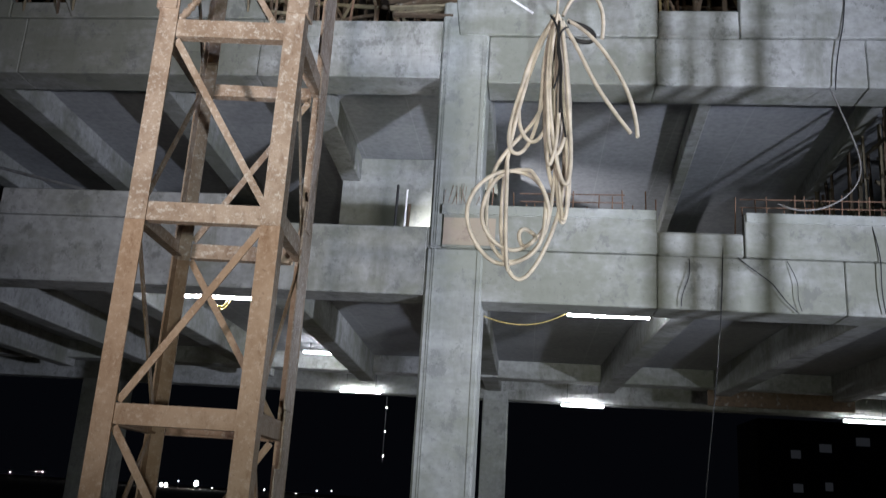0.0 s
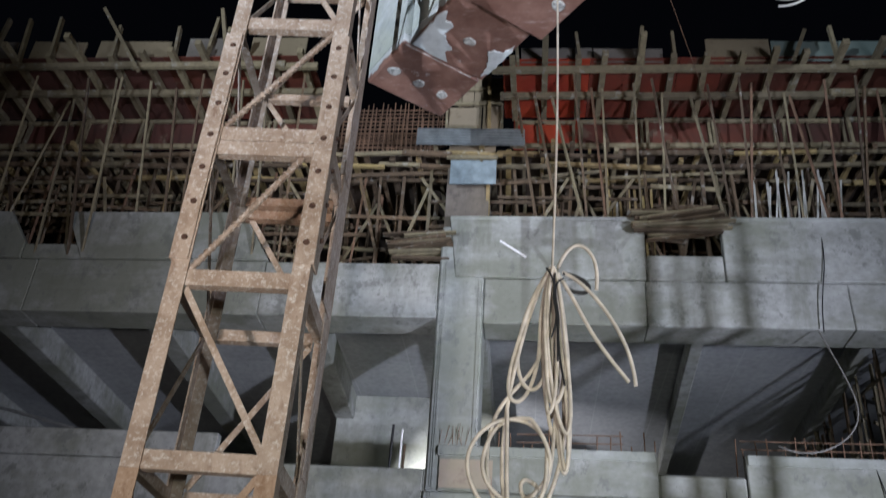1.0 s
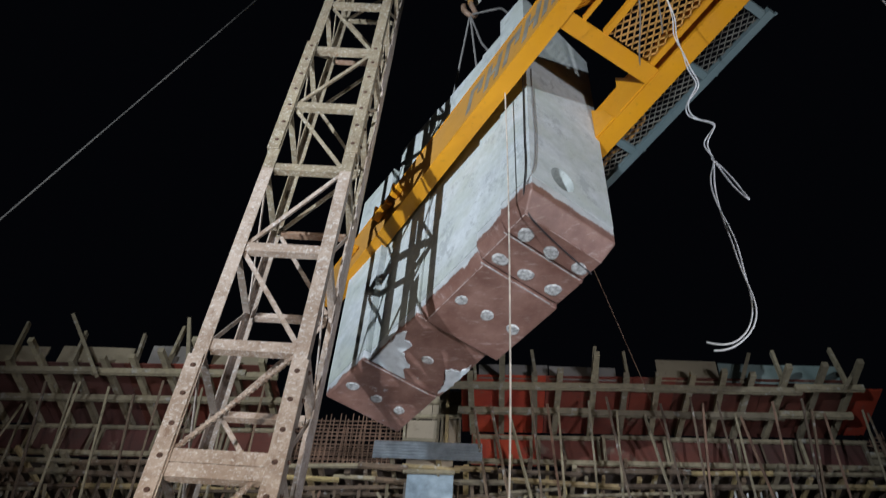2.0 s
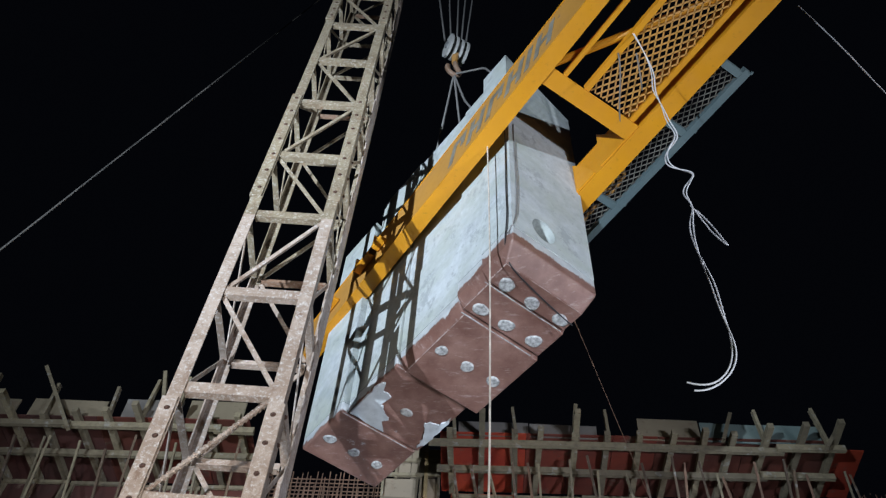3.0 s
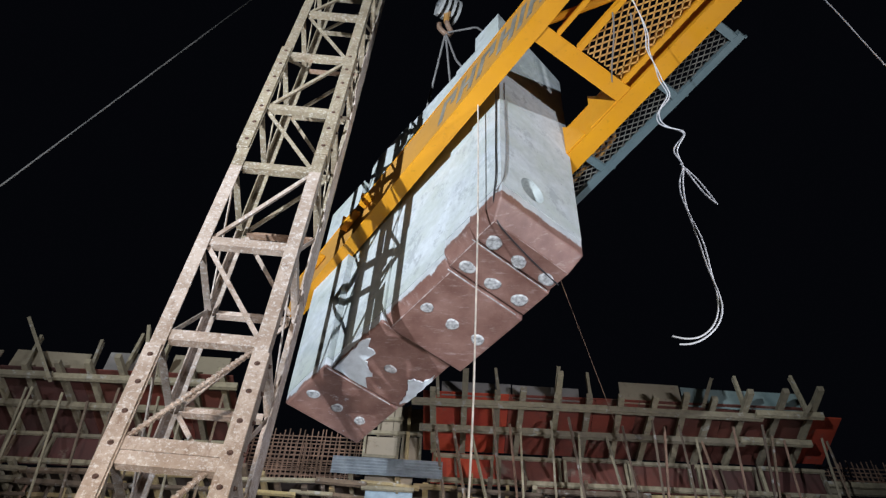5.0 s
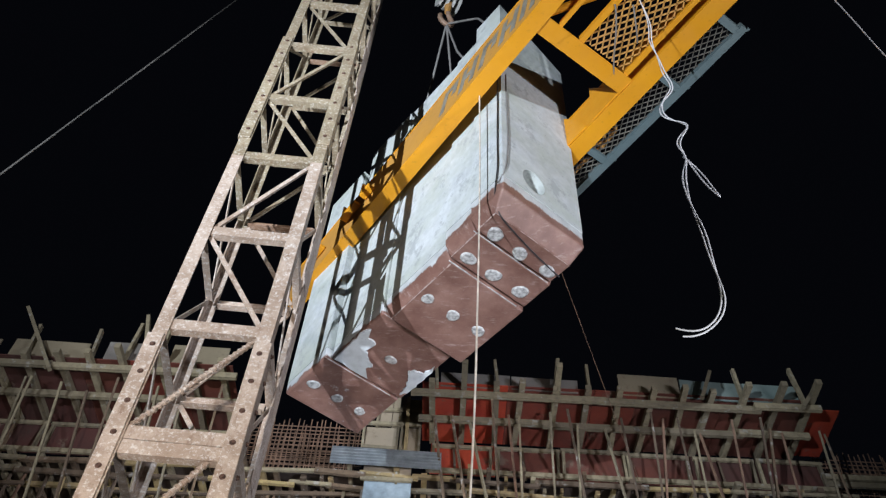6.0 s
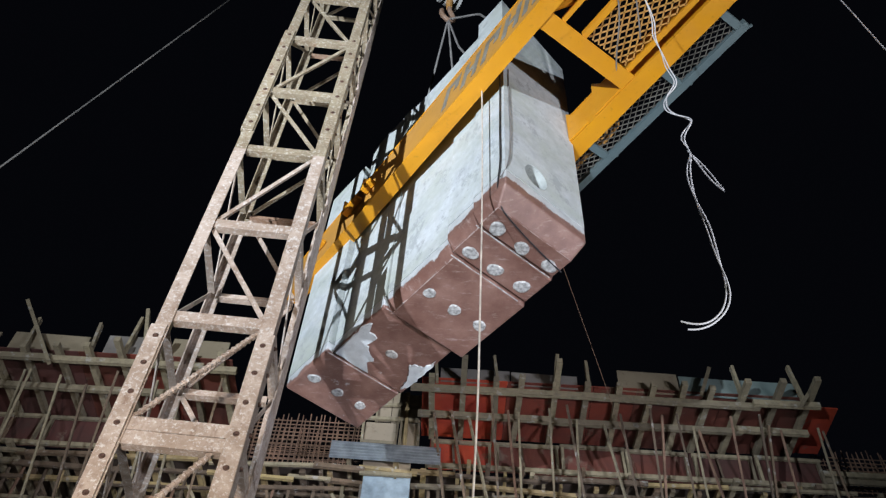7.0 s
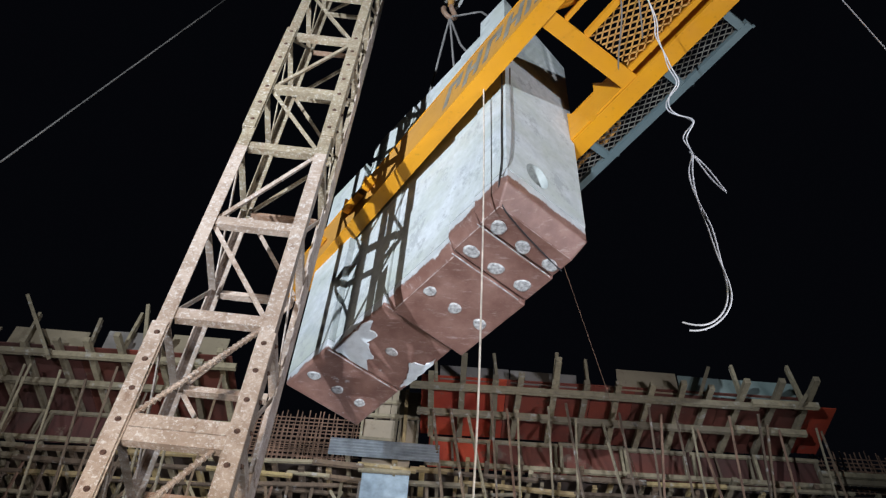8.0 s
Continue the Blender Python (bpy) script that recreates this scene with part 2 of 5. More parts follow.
FAR_LAMP = glowing("far street lamp", (0.95, 0.95, 0.9), 120.0)
# Rust colour kept dark to carry the shade of the bolt holes too.
BOLT = plain("dark rusty bolt", (0.10, 0.055, 0.04), 0.7, 0.3, 0.6, 30)
DIM_WINDOW = glowing("dim window", (0.8, 0.88, 1.0), 0.012)
FAR_WALL = plain("dark far wall", (0.06, 0.06, 0.065), 0.9)
BULB = glowing("small bulb", (1.0, 0.97, 0.9), 25.0)
GROUND = plain("trampled earth", (0.16, 0.13, 0.10), 0.95, 0, 0.4, 1.5)
PINK = concrete("pink primed concrete", (0.42, 0.30, 0.26), (0.34, 0.25, 0.22), (0.3, 0.3, 0.28))
HAZE_BLUE = plain("pale blue tarpaulin", (0.20, 0.25, 0.28), 0.7, 0, 0.35)
FLEX = plain("yellow flex", (0.55, 0.42, 0.14), 0.5, 0, 0.2)
PALE_TUBE = plain("pale painted tube", (0.46, 0.46, 0.44), 0.5, 0, 0.2)
SHADED_COL = concrete("brown concrete darkened for shade", (0.24, 0.205, 0.18), (0.15, 0.125, 0.11), (0.09, 0.075, 0.065))


# ---- mesh helpers ----
def box(bm, lo, hi, m=None):
    vs = []
    for z in (lo[2], hi[2]):
        for x, y in ((lo[0], lo[1]), (hi[0], lo[1]), (hi[0], hi[1]), (lo[0], hi[1])):
            p = Vector((x, y, z))
            vs.append(bm.verts.new(m @ p if m else p))
    for f in ((3, 2, 1, 0), (4, 5, 6, 7), (0, 1, 5, 4), (1, 2, 6, 5), (2, 3, 7, 6), (3, 0, 4, 7)):
        bm.faces.new([vs[i] for i in f])


def along(p, q, up=(0, 0, 1)):
    """A frame whose x runs from p to q."""
    p, q = Vector(p), Vector(q)
    x = (q - p).normalized()
    y = Vector(up).cross(x)
    if y.length < 1e-3:
        y = Vector((0, 1, 0)).cross(x)
    y.normalize()
    z = x.cross(y)
    m = Matrix((x, y, z)).transposed().to_4x4()
    m.translation = p
    return m, (q - p).length


def bar(bm, p, q, w, h, up=(0, 0, 1)):
    m, n = along(p, q, up)
    box(bm, (0, -w / 2, -h / 2), (n, w / 2, h / 2), m)


def rod(bm, p, q, r, seg=8, r2=None):
    m, n = along(p, q)
    rings = []
    for x, rr in ((0, r), (n, r if r2 is None else r2)):
        rings.append([bm.verts.new(m @ Vector((x, rr * math.cos(a), rr * math.sin(a)))) for a in (2 * math.pi * i / seg for i in range(seg))])
    for i in range(seg):
        bm.faces.new((rings[0][i], rings[0][(i + 1) % seg], rings[1][(i + 1) % seg], rings[1][i]))
    bm.faces.new(rings[0][::-1])
    bm.faces.new(rings[1])


def ribbed(bm, p, q, r):
    """A deformed reinforcing bar: a core with slanting ribs."""
    rod(bm, p, q, r * 0.78, 8)
    m, n = along(p, q)
    k = max(4, int(n / (r * 1.9)))
    for i in range(k):
        x = (i + 0.5) * n / k
        a, b = m @ Vector((x - r * 0.45, 0, 0)), m @ Vector((x + r * 0.45, 0, 0))
        rod(bm, a, b, r * 1.15, 8, r * 0.95)


def finish(bm, name, mat, bev=0.0):
    if bev:
        bmesh.ops.bevel(bm, geom=bm.edges[:], offset=bev, segments=1, profile=0.5, affect="EDGES", clamp_overlap=True)
    bmesh.ops.recalc_face_normals(bm, faces=bm.faces[:])
    me = bpy.data.meshes.new(name)
    bm.to_mesh(me)
    bm.free()
    for q in (mat if isinstance(mat, (list, tuple)) else [mat]):
        me.materials.append(q)
    return me


def part(name, bm, mat, parent, label="", bev=0.0):
    ob = new(name, finish(bm, name, mat, bev))
    ob.parent = parent
    return tagged(ob, label)


def solid(name, bm, mat, label="", category="", group="", kind="", bev=0.0):
    return tagged(new(name, finish(bm, name, mat, bev)), label, category, group, kind)


def empty(name, m, label="", category="", group="", kind=""):
    ob = new(name)
    ob.empty_display_size = 0.2
    ob.matrix_world = m
    return tagged(ob, label, category, group, kind)


def slab(name, lo, hi, mat, label, bev=0.015, category="structure", group=""):
    bm = bmesh.new()
    box(bm, lo, hi)
    return solid(name, bm, mat, label, category, group, "structure", bev)


def cable(name, points, r, mat, label, category="cable", parent=None, group=""):
    cu = bpy.data.curves.new(name, "CURVE")
    cu.dimensions, cu.bevel_depth, cu.bevel_resolution, cu.resolution_u = "3D", r, 2, 8
    sp = cu.splines.new("NURBS")
    sp.points.add(len(points) - 1)
    sp.order_u, sp.use_endpoint_u = 4 if len(points) > 3 else 2, True
    for sp_pt, p in zip(sp.points, points):
        sp_pt.co = (*p, 1)
    cu.materials.append(mat)
    tmp = bpy.data.objects.new(name, cu)
    me = bpy.data.meshes.new_from_object(tmp)
    bpy.data.objects.remove(tmp)
    ob = new(name, me)
    if parent:
        ob.parent = parent
        return tagged(ob, label)
    return tagged(ob, label, category, group)


UNIT = {}


def stick(name, p, q, w, h, mat, parent=None, up=(0, 0, 1)):
    """A length of sawn timber from p to q, on a shared mesh."""
    if mat.name not in UNIT:
        bm = bmesh.new()
        box(bm, (0, -0.5, -0.5), (1, 0.5, 0.5))
        UNIT[mat.name] = finish(bm, "timber", mat)
    ob = new(name, UNIT[mat.name])
    m, n = along(p, q, up)
    m = m @ Matrix.Diagonal((n, w, h, 1))
    if parent:
        ob.parent = parent
        ob.matrix_basis = parent.matrix_basis.inverted() @ m
    else:
        ob.matrix_basis = m
    return ob


rng = random.Random(7)


def nearer(k):
    """Shrinks a thing towards the standpoint, so that it comes nearer at its true size."""
    c = Vector((-0.089, 0.021, 1.541))
    return Matrix.Translation(c * (1 - k)) @ Matrix.Scale(k, 4)


CRANE = nearer(0.8)
R = rng.uniform

# ---- ground ----
bm = bmesh.new()
box(bm, (-600, -300, -0.3), (600, 900, 0))
solid("ground", bm, GROUND, "dark trampled earth of the building site", "ground", kind="structure")

# ---- concrete frame ----
FY = 11.9          # face of the front beams
BACK = 25.0        # back frame
BEAM_D = 0.62
COL_X = (-1.585, -0.776)
XL, XR = -22.0, 17.0


def column(name, x0, x1, y0, z0, z1, label):
    return slab(name, (x0, y0, z0), (x1, y0 + 0.85, z1), CONCRETE_COL, label, 0.03, "column")


column("column_front", COL_X[0], COL_X[1], FY - 0.025, 0, 4.98, "grey cast concrete column with streaked corners")
column("column_front_upper", -1.56, -0.85, FY - 0.025, 4.98, 9.3, "grey cast concrete column of the upper storey")
column("column_back", -1.36, -0.66, BACK - 0.12, 0, 4.61, "grey concrete column of the back frame")
column("column_west", -12.4, -11.5, FY - 0.02, 0, 9.0, "dim concrete column far along the frame")
column("column_back_west", -13.2, -12.0, BACK - 0.1, 0, 4.4, "dim concrete column of the back frame")

for x, z0, z1 in ((-1.50, 0, 4.97), (-1.47, 0, 4.97), (-0.86, 0, 4.97), (-1.49, 5.0, 9.25), (-1.46, 5.0, 9.25), (-0.93, 5.65, 9.25)):
    slab("form_ridge", (x, FY - 0.038, z0), (x + 0.016, FY - 0.02, z1), CONCRETE_COL, "thin form ridge down the column", 0, "trim")
LABEL_BEAM = "grey cast concrete edge beam with board marks"
# lower storey
for xa, xb in ((-0.85, 1.62), (1.628, 4.1), (4.108, 8.0), (8.008, XR)):
    slab("beam_lower_east", (xa, FY, 4.23), (xb, FY + BEAM_D, 4.975), CONCRETE, LABEL_BEAM)
slab("beam_lower_west", (XL, FY, 4.29), (-1.59, FY + BEAM_D, 5.29), CONCRETE, LABEL_BEAM)
slab("beam_joint_lower", (-1.6, FY + 0.01, 4.985), (-0.84, FY + BEAM_D, 5.3), CONCRETE, "rough concrete at the column head", 0.02)
slab("upstand_lower_east", (-1.38, FY - 0.05, 4.98), (1.62, FY + 0.12, 5.62), CONCRETE, "pale concrete parapet upstand with a pink patch")
slab("upstand_cap", (-1.4, FY - 0.075, 5.47), (1.6, FY - 0.052, 5.615), CONCRETE_COL, "pale proud top strip of the upstand", 0.01, "trim")
slab("upstand_cap", (2.82, FY - 0.075, 5.47), (9.0, FY - 0.052, 5.615), CONCRETE_COL, "pale proud top strip of the upstand", 0.01, "trim")
slab("upstand_patch", (-1.36, FY - 0.056, 5.02), (-0.62, FY - 0.052, 5.42), PINK, "pink primer patch on the upstand", 0, "trim")
slab("upstand_lower_low", (1.625, FY - 0.03, 4.98), (2.79, FY + 0.14, 5.32), CONCRETE, "broken low stretch of concrete upstand", 0.03)
slab("upstand_lower_far", (2.8, FY - 0.05, 4.98), (XR, FY + 0.12, 5.62), CONCRETE, "pale concrete parapet upstand")
slab("upstand_lower_west", (-8.1, FY - 0.03, 5.295), (-4.6, FY + 0.12, 5.70), CONCRETE, "pale concrete parapet upstand")
# upper storey
for xa, xb in ((-0.842, 1.62), (1.628, 4.6), (4.608, 8.0), (8.008, XR)):
    slab("beam_upper_east", (xa, FY, 7.57), (xb, FY + BEAM_D, 8.335), CONCRETE, LABEL_BEAM)
for xa, xb in ((XL, -8.3), (-8.292, -4.4), (-4.392, -1.568)):
    slab("beam_upper_west", (xa, FY, 7.64), (xb, FY + BEAM_D, 8.60), CONCRETE, LABEL_BEAM)
for z in (8.02, 8.31):
    slab("board_line", (-8.2, FY - 0.006, z), (-1.6, FY + 0.01, z + 0.012), CONCRETE, "raised board mark on the beam", 0, "trim")
slab("parapet_upper_low", (1.665, FY - 0.02, 8.34), (2.84, FY + 0.12, 8.80), CONCRETE, "low notch in the concrete parapet", 0.03)
slab("parapet_upper_far", (2.845, FY - 0.05, 8.34), (XR, FY + 0.12, 9.49), CONCRETE, "tall grey concrete parapet panel")


def profile(name, xz, y0, y1, mat, label):
    """A wall panel whose outline in x and z is a polygon."""
    bm = bmesh.new()
    a = [bm.verts.new((x, y0, z)) for x, z in xz]
    b = [bm.verts.new((x, y1, z)) for x, z in xz]
    bm.faces.new(a)
    bm.faces.new(b[::-1])
    for i in range(len(a)):
        j = (i + 1) % len(a)
        bm.faces.new((a[i], b[i], b[j], a[j]))
    return solid(name, bm, mat, label, "structure", kind="structure", bev=0.015)


profile("parapet_upper_east", [(-1.30, 8.34), (1.645, 8.34), (1.66, 9.48), (-1.45, 9.48)], FY - 0.05, FY + 0.12, CONCRETE, "tall grey concrete parapet panel with a slanting end")
# Lip uses the paler column concrete to draw the lit top edge.
slab("parapet_lip", (-1.44, FY - 0.066, 9.405), (1.655, FY - 0.052, 9.475), CONCRETE_COL, "rough lip along the parapet top, paler for its lit edge", 0.006, "trim")
slab("parapet_lip", (2.85, FY - 0.066, 9.415), (12.0, FY - 0.052, 9.485), CONCRETE_COL, "rough lip along the parapet top, paler for its lit edge", 0.006, "trim")
profile("parapet_upper_west", [(-7.55, 8.605), (-4.35, 8.605), (-4.92, 9.53), (-7.98, 9.52), (-7.9, 9.3)], FY - 0.05, FY + 0.12, CONCRETE, "concrete parapet panel with a slanting end")
profile("parapet_upper_low_west", [(-8.6, 8.605), (-7.56, 8.605), (-7.56, 8.88), (-8.6, 8.88)], FY - 0.03, FY + 0.12, CONCRETE, "low notch in the concrete parapet")
profile("parapet_upper_end_west", [(XL, 8.605), (-8.605, 8.605), (-8.605, 8.9), (-9.05, 9.52), (XL, 9.52)], FY - 0.05, FY + 0.12, CONCRETE, "concrete parapet panel with a slanting end")

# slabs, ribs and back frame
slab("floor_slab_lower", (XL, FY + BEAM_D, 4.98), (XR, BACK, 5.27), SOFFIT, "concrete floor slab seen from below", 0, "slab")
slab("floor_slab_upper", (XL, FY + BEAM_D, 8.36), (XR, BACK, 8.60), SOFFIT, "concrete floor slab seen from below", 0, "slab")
for i, x in enumerate((-12.2, -9.5, -6.75, -4.1, 1.95, 4.65, 7.4, 10.2, 13.0)):
    for name, z0, z1, dx in (("rib_lower", 4.36, 4.985, 0.25), ("rib_upper", 8.02 if x > 0 else 7.85, 8.365, 0.6 if x > 0 else 0.35)):
        bm = bmesh.new()
        half = 0.11 if x > 0 and name == "rib_upper" else 0.2
        box(bm, (x - half + dx, FY + BEAM_D - 0.01, z0), (x + half + dx, BACK - 2.7, z1))
        for v in bm.verts:
            v.co.x += (0.05 if x > 0 and name == "rib_upper" else -0.035) * (v.co.y - FY)
        solid(name, bm, CONCRETE, "concrete floor rib", "rib", "floor ribs", "structure", 0.02)
slab("girder_lower", (-1.3, FY + 0.8, 4.6), (-0.85, BACK - 0.1, 4.985), CONCRETE, "deep concrete cross beam", 0.02, "beam")
slab("girder_upper", (-1.3, FY + 0.8, 7.85), (-0.85, BACK - 0.1, 8.365), CONCRETE, "deep concrete cross beam", 0.02, "beam")
slab("back_beam_lower", (XL, BACK - 3.2, 4.55), (XR, BACK - 2.6, 4.985), CONCRETE, "concrete back beam", 0.02, "beam")
slab("beam_form_board", (4.2, BACK - 3.24, 4.12), (7.6, BACK - 3.203, 4.5), TIMBER_DARK, "brown form board left on the back beam", 0.004, "board")
slab("back_beam_lower_end", (XL, BACK - 0.1, 4.38), (XR, BACK + 0.5, 5.27), CONCRETE, "concrete back beam", 0.02, "beam")
slab("back_beam_upper", (XL, BACK - 3.2, 7.9), (XR, BACK - 2.6, 8.365), CONCRETE, "concrete back beam", 0.02, "beam")
slab("wall_upper_mid", (-4.1, 17.0, 5.27), (-1.46, 17.15, 8.36), CONCRETE_COL, "pale rendered inner wall lit by a work light", 0.01, "wall")
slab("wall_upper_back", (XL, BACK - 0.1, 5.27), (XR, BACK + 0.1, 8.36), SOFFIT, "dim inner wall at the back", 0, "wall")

# ---- lattice mast ----
MAST = nearer(0.624) @ pose(-3.977, 8.16, 0, 0, 0, 3.57)
mast = empty("tower_crane_mast", MAST, "rusty pink-brown lattice steel mast with bolted splices", "crane mast")
LEG, INNER, DEPTH, TOP = 0.205, 1.18, 1.62, 33.0
X0, X1 = -LEG, INNER + LEG


def angle_leg(name, cx, cy, sx, sy, z0, z1, mat, w=LEG, t=0.022):
    """An angle iron with its corner at cx, cy; its legs point along sx and sy."""
    bm = bmesh.new()
    box(bm, (min(cx, cx + sx * w), min(cy, cy + sy * t), z0), (max(cx, cx + sx * w), max(cy, cy + sy * t), z1))
    box(bm, (min(cx, cx + sx * t), min(cy + sy * t, cy + sy * w), z0), (max(cx, cx + sx * t), max(cy + sy * t, cy + sy * w), z1))
    return part(name, bm, mat, mast)


for cx, sx in ((X0, 1), (X1, -1)):
    for cy, sy in ((0, 1), (DEPTH, -1)):
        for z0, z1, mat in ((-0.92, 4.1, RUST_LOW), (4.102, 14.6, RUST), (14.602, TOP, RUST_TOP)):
            angle_leg("leg", cx, cy, sx, sy, z0, z1, mat, LEG if sy > 0 else 0.165)

LEVELS = (0.25, 2.263, 4.303, 6.392, 8.446, 10.345, 12.511, 14.779, 16.98, 19.41, 21.8, 24.2, 26.6, 29.0, 31.4)
RISING = {0: 0, 1: 1, 2: 0, 3: 1, 4: 1, 5: 0, 6: 1, 7: 0, 8: 1, 9: 0, 10: 1, 11: 0, 12: 1, 13: 0}


def bolt(x, y, z, side):
    bm = bmesh.new()
    # The wide flat disc stands in for the shaded hole round the head.
    if side == "front":
        rod(bm, (x, y + 0.01, z), (x, y - 0.006, z), 0.04, 12)
        rod(bm, (x + 0.008, y - 0.006, z), (x + 0.008, y - 0.02, z), 0.026, 6)
    else:
        rod(bm, (x - 0.01, y, z), (x + 0.012, y, z), 0.034, 10)
        rod(bm, (x + 0.012, y, z), (x + 0.035, y, z), 0.024, 6)
    part("bolt", bm, BOLT, mast, "rusty bolt head on a disc darkened as its hole")


for k, z in enumerate(LEVELS):
    h = 0.2
    # Tone steps with height to follow the light on the mast.
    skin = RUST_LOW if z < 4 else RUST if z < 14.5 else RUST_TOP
    # front, back, left and right cross bars as angle irons
    for y0, y1, mat in ((0.024, 0.046, skin), (DEPTH - 0.046, DEPTH - 0.024, RUST_DARK if k % 3 == 1 else skin)):
        bm = bmesh.new()
        box(bm, (-0.02, y0, z - h), (INNER + 0.02, y1, z))
        lip = (y1, y1 + 0.1) if y0 < 1 else (y0 - 0.1, y0)
        box(bm, (0, lip[0], z - h), (INNER, lip[1], z - h + 0.02))
        if k == 4:
            box(bm, (-0.02, y0 - 0.002, z - 2 * h - 0.02), (INNER + 0.02, y1 + 0.002, z - h - 0.02))
            box(bm, (0, lip[0], z - 2 * h - 0.02), (INNER, lip[1], z - 2 * h))
        part("cross_bar", bm, mat, mast)
    for x0, x1 in ((X0 + 0.024, X0 + 0.046), (X1 - 0.046, X1 - 0.024)):
        bm = bmesh.new()
        box(bm, (x0, LEG - 0.02, z - h), (x1, DEPTH - LEG + 0.02, z))
        lip = (x1, x1 + 0.09) if x0 < 0.5 else (x0 - 0.09, x0)
        box(bm, (lip[0], LEG, z - h), (lip[1], DEPTH - LEG, z - h + 0.02))
        part("side_bar", bm, skin, mast)
    if k + 1 < len(LEVELS):
        zn = LEVELS[k + 1]
        lo, hi = z + 0.02, zn - h - 0.02
        rise = RISING[k]
        for face, y in ((1, 0.075), (0, DEPTH - 0.075)):
            up = rise if face else 1 - rise
            p = (0.0 if up else INNER, y, lo)
            q = (INNER if up else 0.0, y, hi)
            bm = bmesh.new()
            if face and k in (3, 4):
                ribbed(bm, p, q, 0.042)
            else:
                bar(bm, p, q, 0.075, 0.018, (0, 1, 0))
                bar(bm, (p[0], y + 0.03, p[2]), (q[0], y + 0.03, q[2]), 0.018, 0.06, (0, 1, 0))
            part("diagonal", bm, skin, mast)
        for x, up in ((X0 + 0.07, 1 - rise), (X1 - 0.07, rise)):
            bm = bmesh.new()
            bar(bm, (x, LEG if up else DEPTH - LEG, lo), (x, DEPTH - LEG if up else LEG, hi), 0.07, 0.02, (1, 0, 0))
            part("side_diagonal", bm, skin, mast)

# splice plates with bolts
for z0, z1 in ((6.5, 10.0), (15.2, 19.55), (24.3, 27.8)):
    for sx, x in ((-1, X0), (1, X1)):
        bm = bmesh.new()
        box(bm, (min(x + sx * 0.035, x - sx * (LEG - 0.02)), -0.03, z0), (max(x + sx * 0.035, x - sx * (LEG - 0.02)), -0.002, z1))
        part("splice_plate", bm, RUST if z0 < 12 else RUST_TOP, mast, bev=0.006)
        bm = bmesh.new()
        box(bm, (min(x + sx * 0.002, x + sx * 0.035), -0.001, z0), (max(x + sx * 0.002, x + sx * 0.035), LEG + 0.03, z1))
        part("splice_plate", bm, RUST if z0 < 12 else RUST_TOP, mast, bev=0.006)
        for i in range(7):
            zz = z0 + 0.28 + i * (z1 - z0 - 0.5) / 6
            bolt(x - sx * 0.09, -0.03, zz, "front")
            if sx > 0:
                bolt(x + 0.035, 0.13, zz + 0.12, "side")
# muddy plates up the side that faces east
for k, z in enumerate(LEVELS[:-1]):
    zn = LEVELS[k + 1]
    bm = bmesh.new()
    y0 = 0.92 + 0.12 * (k % 3)
    box(bm, (X1 + 0.006, y0, z + 0.12), (X1 + 0.022, DEPTH - 0.19, zn - 0.5 + 0.2 * (k % 2)))
    part("side_plate", bm, MUDDY, mast, "mud-splashed side plate", 0.004)
# gusset plates on the side that faces east
for k, z in enumerate(LEVELS[1:-1]):
    bm = bmesh.new()
    box(bm, (X1 - 0.02, DEPTH - LEG - 0.2 - 0.1 * (k % 2), z - 0.6), (X1 + 0.004, DEPTH - 0.02, z + 0.45 + 0.3 * (k % 3 == 0)))
    part("gusset", bm, RUST, mast, bev=0.005)

# ---- counter jib ----
JD, JN = Vector((0.57, -0.822, 0)).normalized(), Vector((0.822, 0.57, 0)).normalized()


def J(s, n, z):
    p = JD * s + JN * n
    return CRANE @ Vector((p.x, p.y, z))


JM = CRANE @ Matrix((JD, JN, Vector((0, 0, 1)))).transposed().to_4x4()
jib = empty("crane_counter_jib", Matrix.Identity(4), "yellow steel counter jib with mesh walkway", "crane jib")
GZ = 14.2


def jbox(name, lo, hi, mat, parent, label="", bev=0.0):
    bm = bmesh.new()
    box(bm, lo, hi, JM)
    return part(name, bm, mat, parent, label, bev)


def jib_girder(n0, n1, s0, s1, top, web):
    w = 0.03
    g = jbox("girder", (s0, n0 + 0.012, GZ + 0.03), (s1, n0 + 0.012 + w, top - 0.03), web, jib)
    jbox("web", (s0, n1 - 0.05 - w, GZ + 0.03), (s1, n1 - 0.05, top - 0.03), YELLOW, g)
    jbox("bottom_flange", (s0, n0, GZ), (s1, n1, GZ + 0.028), YELLOW, g)
    jbox("top_flange", (s0, n0, top - 0.028), (s1, n1, top), YELLOW, g)
    return g


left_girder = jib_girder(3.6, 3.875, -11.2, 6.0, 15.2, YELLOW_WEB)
right_girder = jib_girder(5.585, 5.89, -10.6, 6.0, 15.05, YELLOW)
# faded lettering, kept as plain strokes
def slanted(bm, s, z, w, h, lean=0.26):
    vs = [bm.verts.new(J(s + a + lean * (q - 14.4), n, q)) for n in (3.6065, 3.6105) for a, q in ((0, z), (w, z), (w, z + h), (0, z + h))]
    for f in ((0, 1, 2, 3), (7, 6, 5, 4), (0, 4, 5, 1), (1, 5, 6, 2), (2, 6, 7, 3), (3, 7, 4, 0)):
        bm.faces.new([vs[k] for k in f])


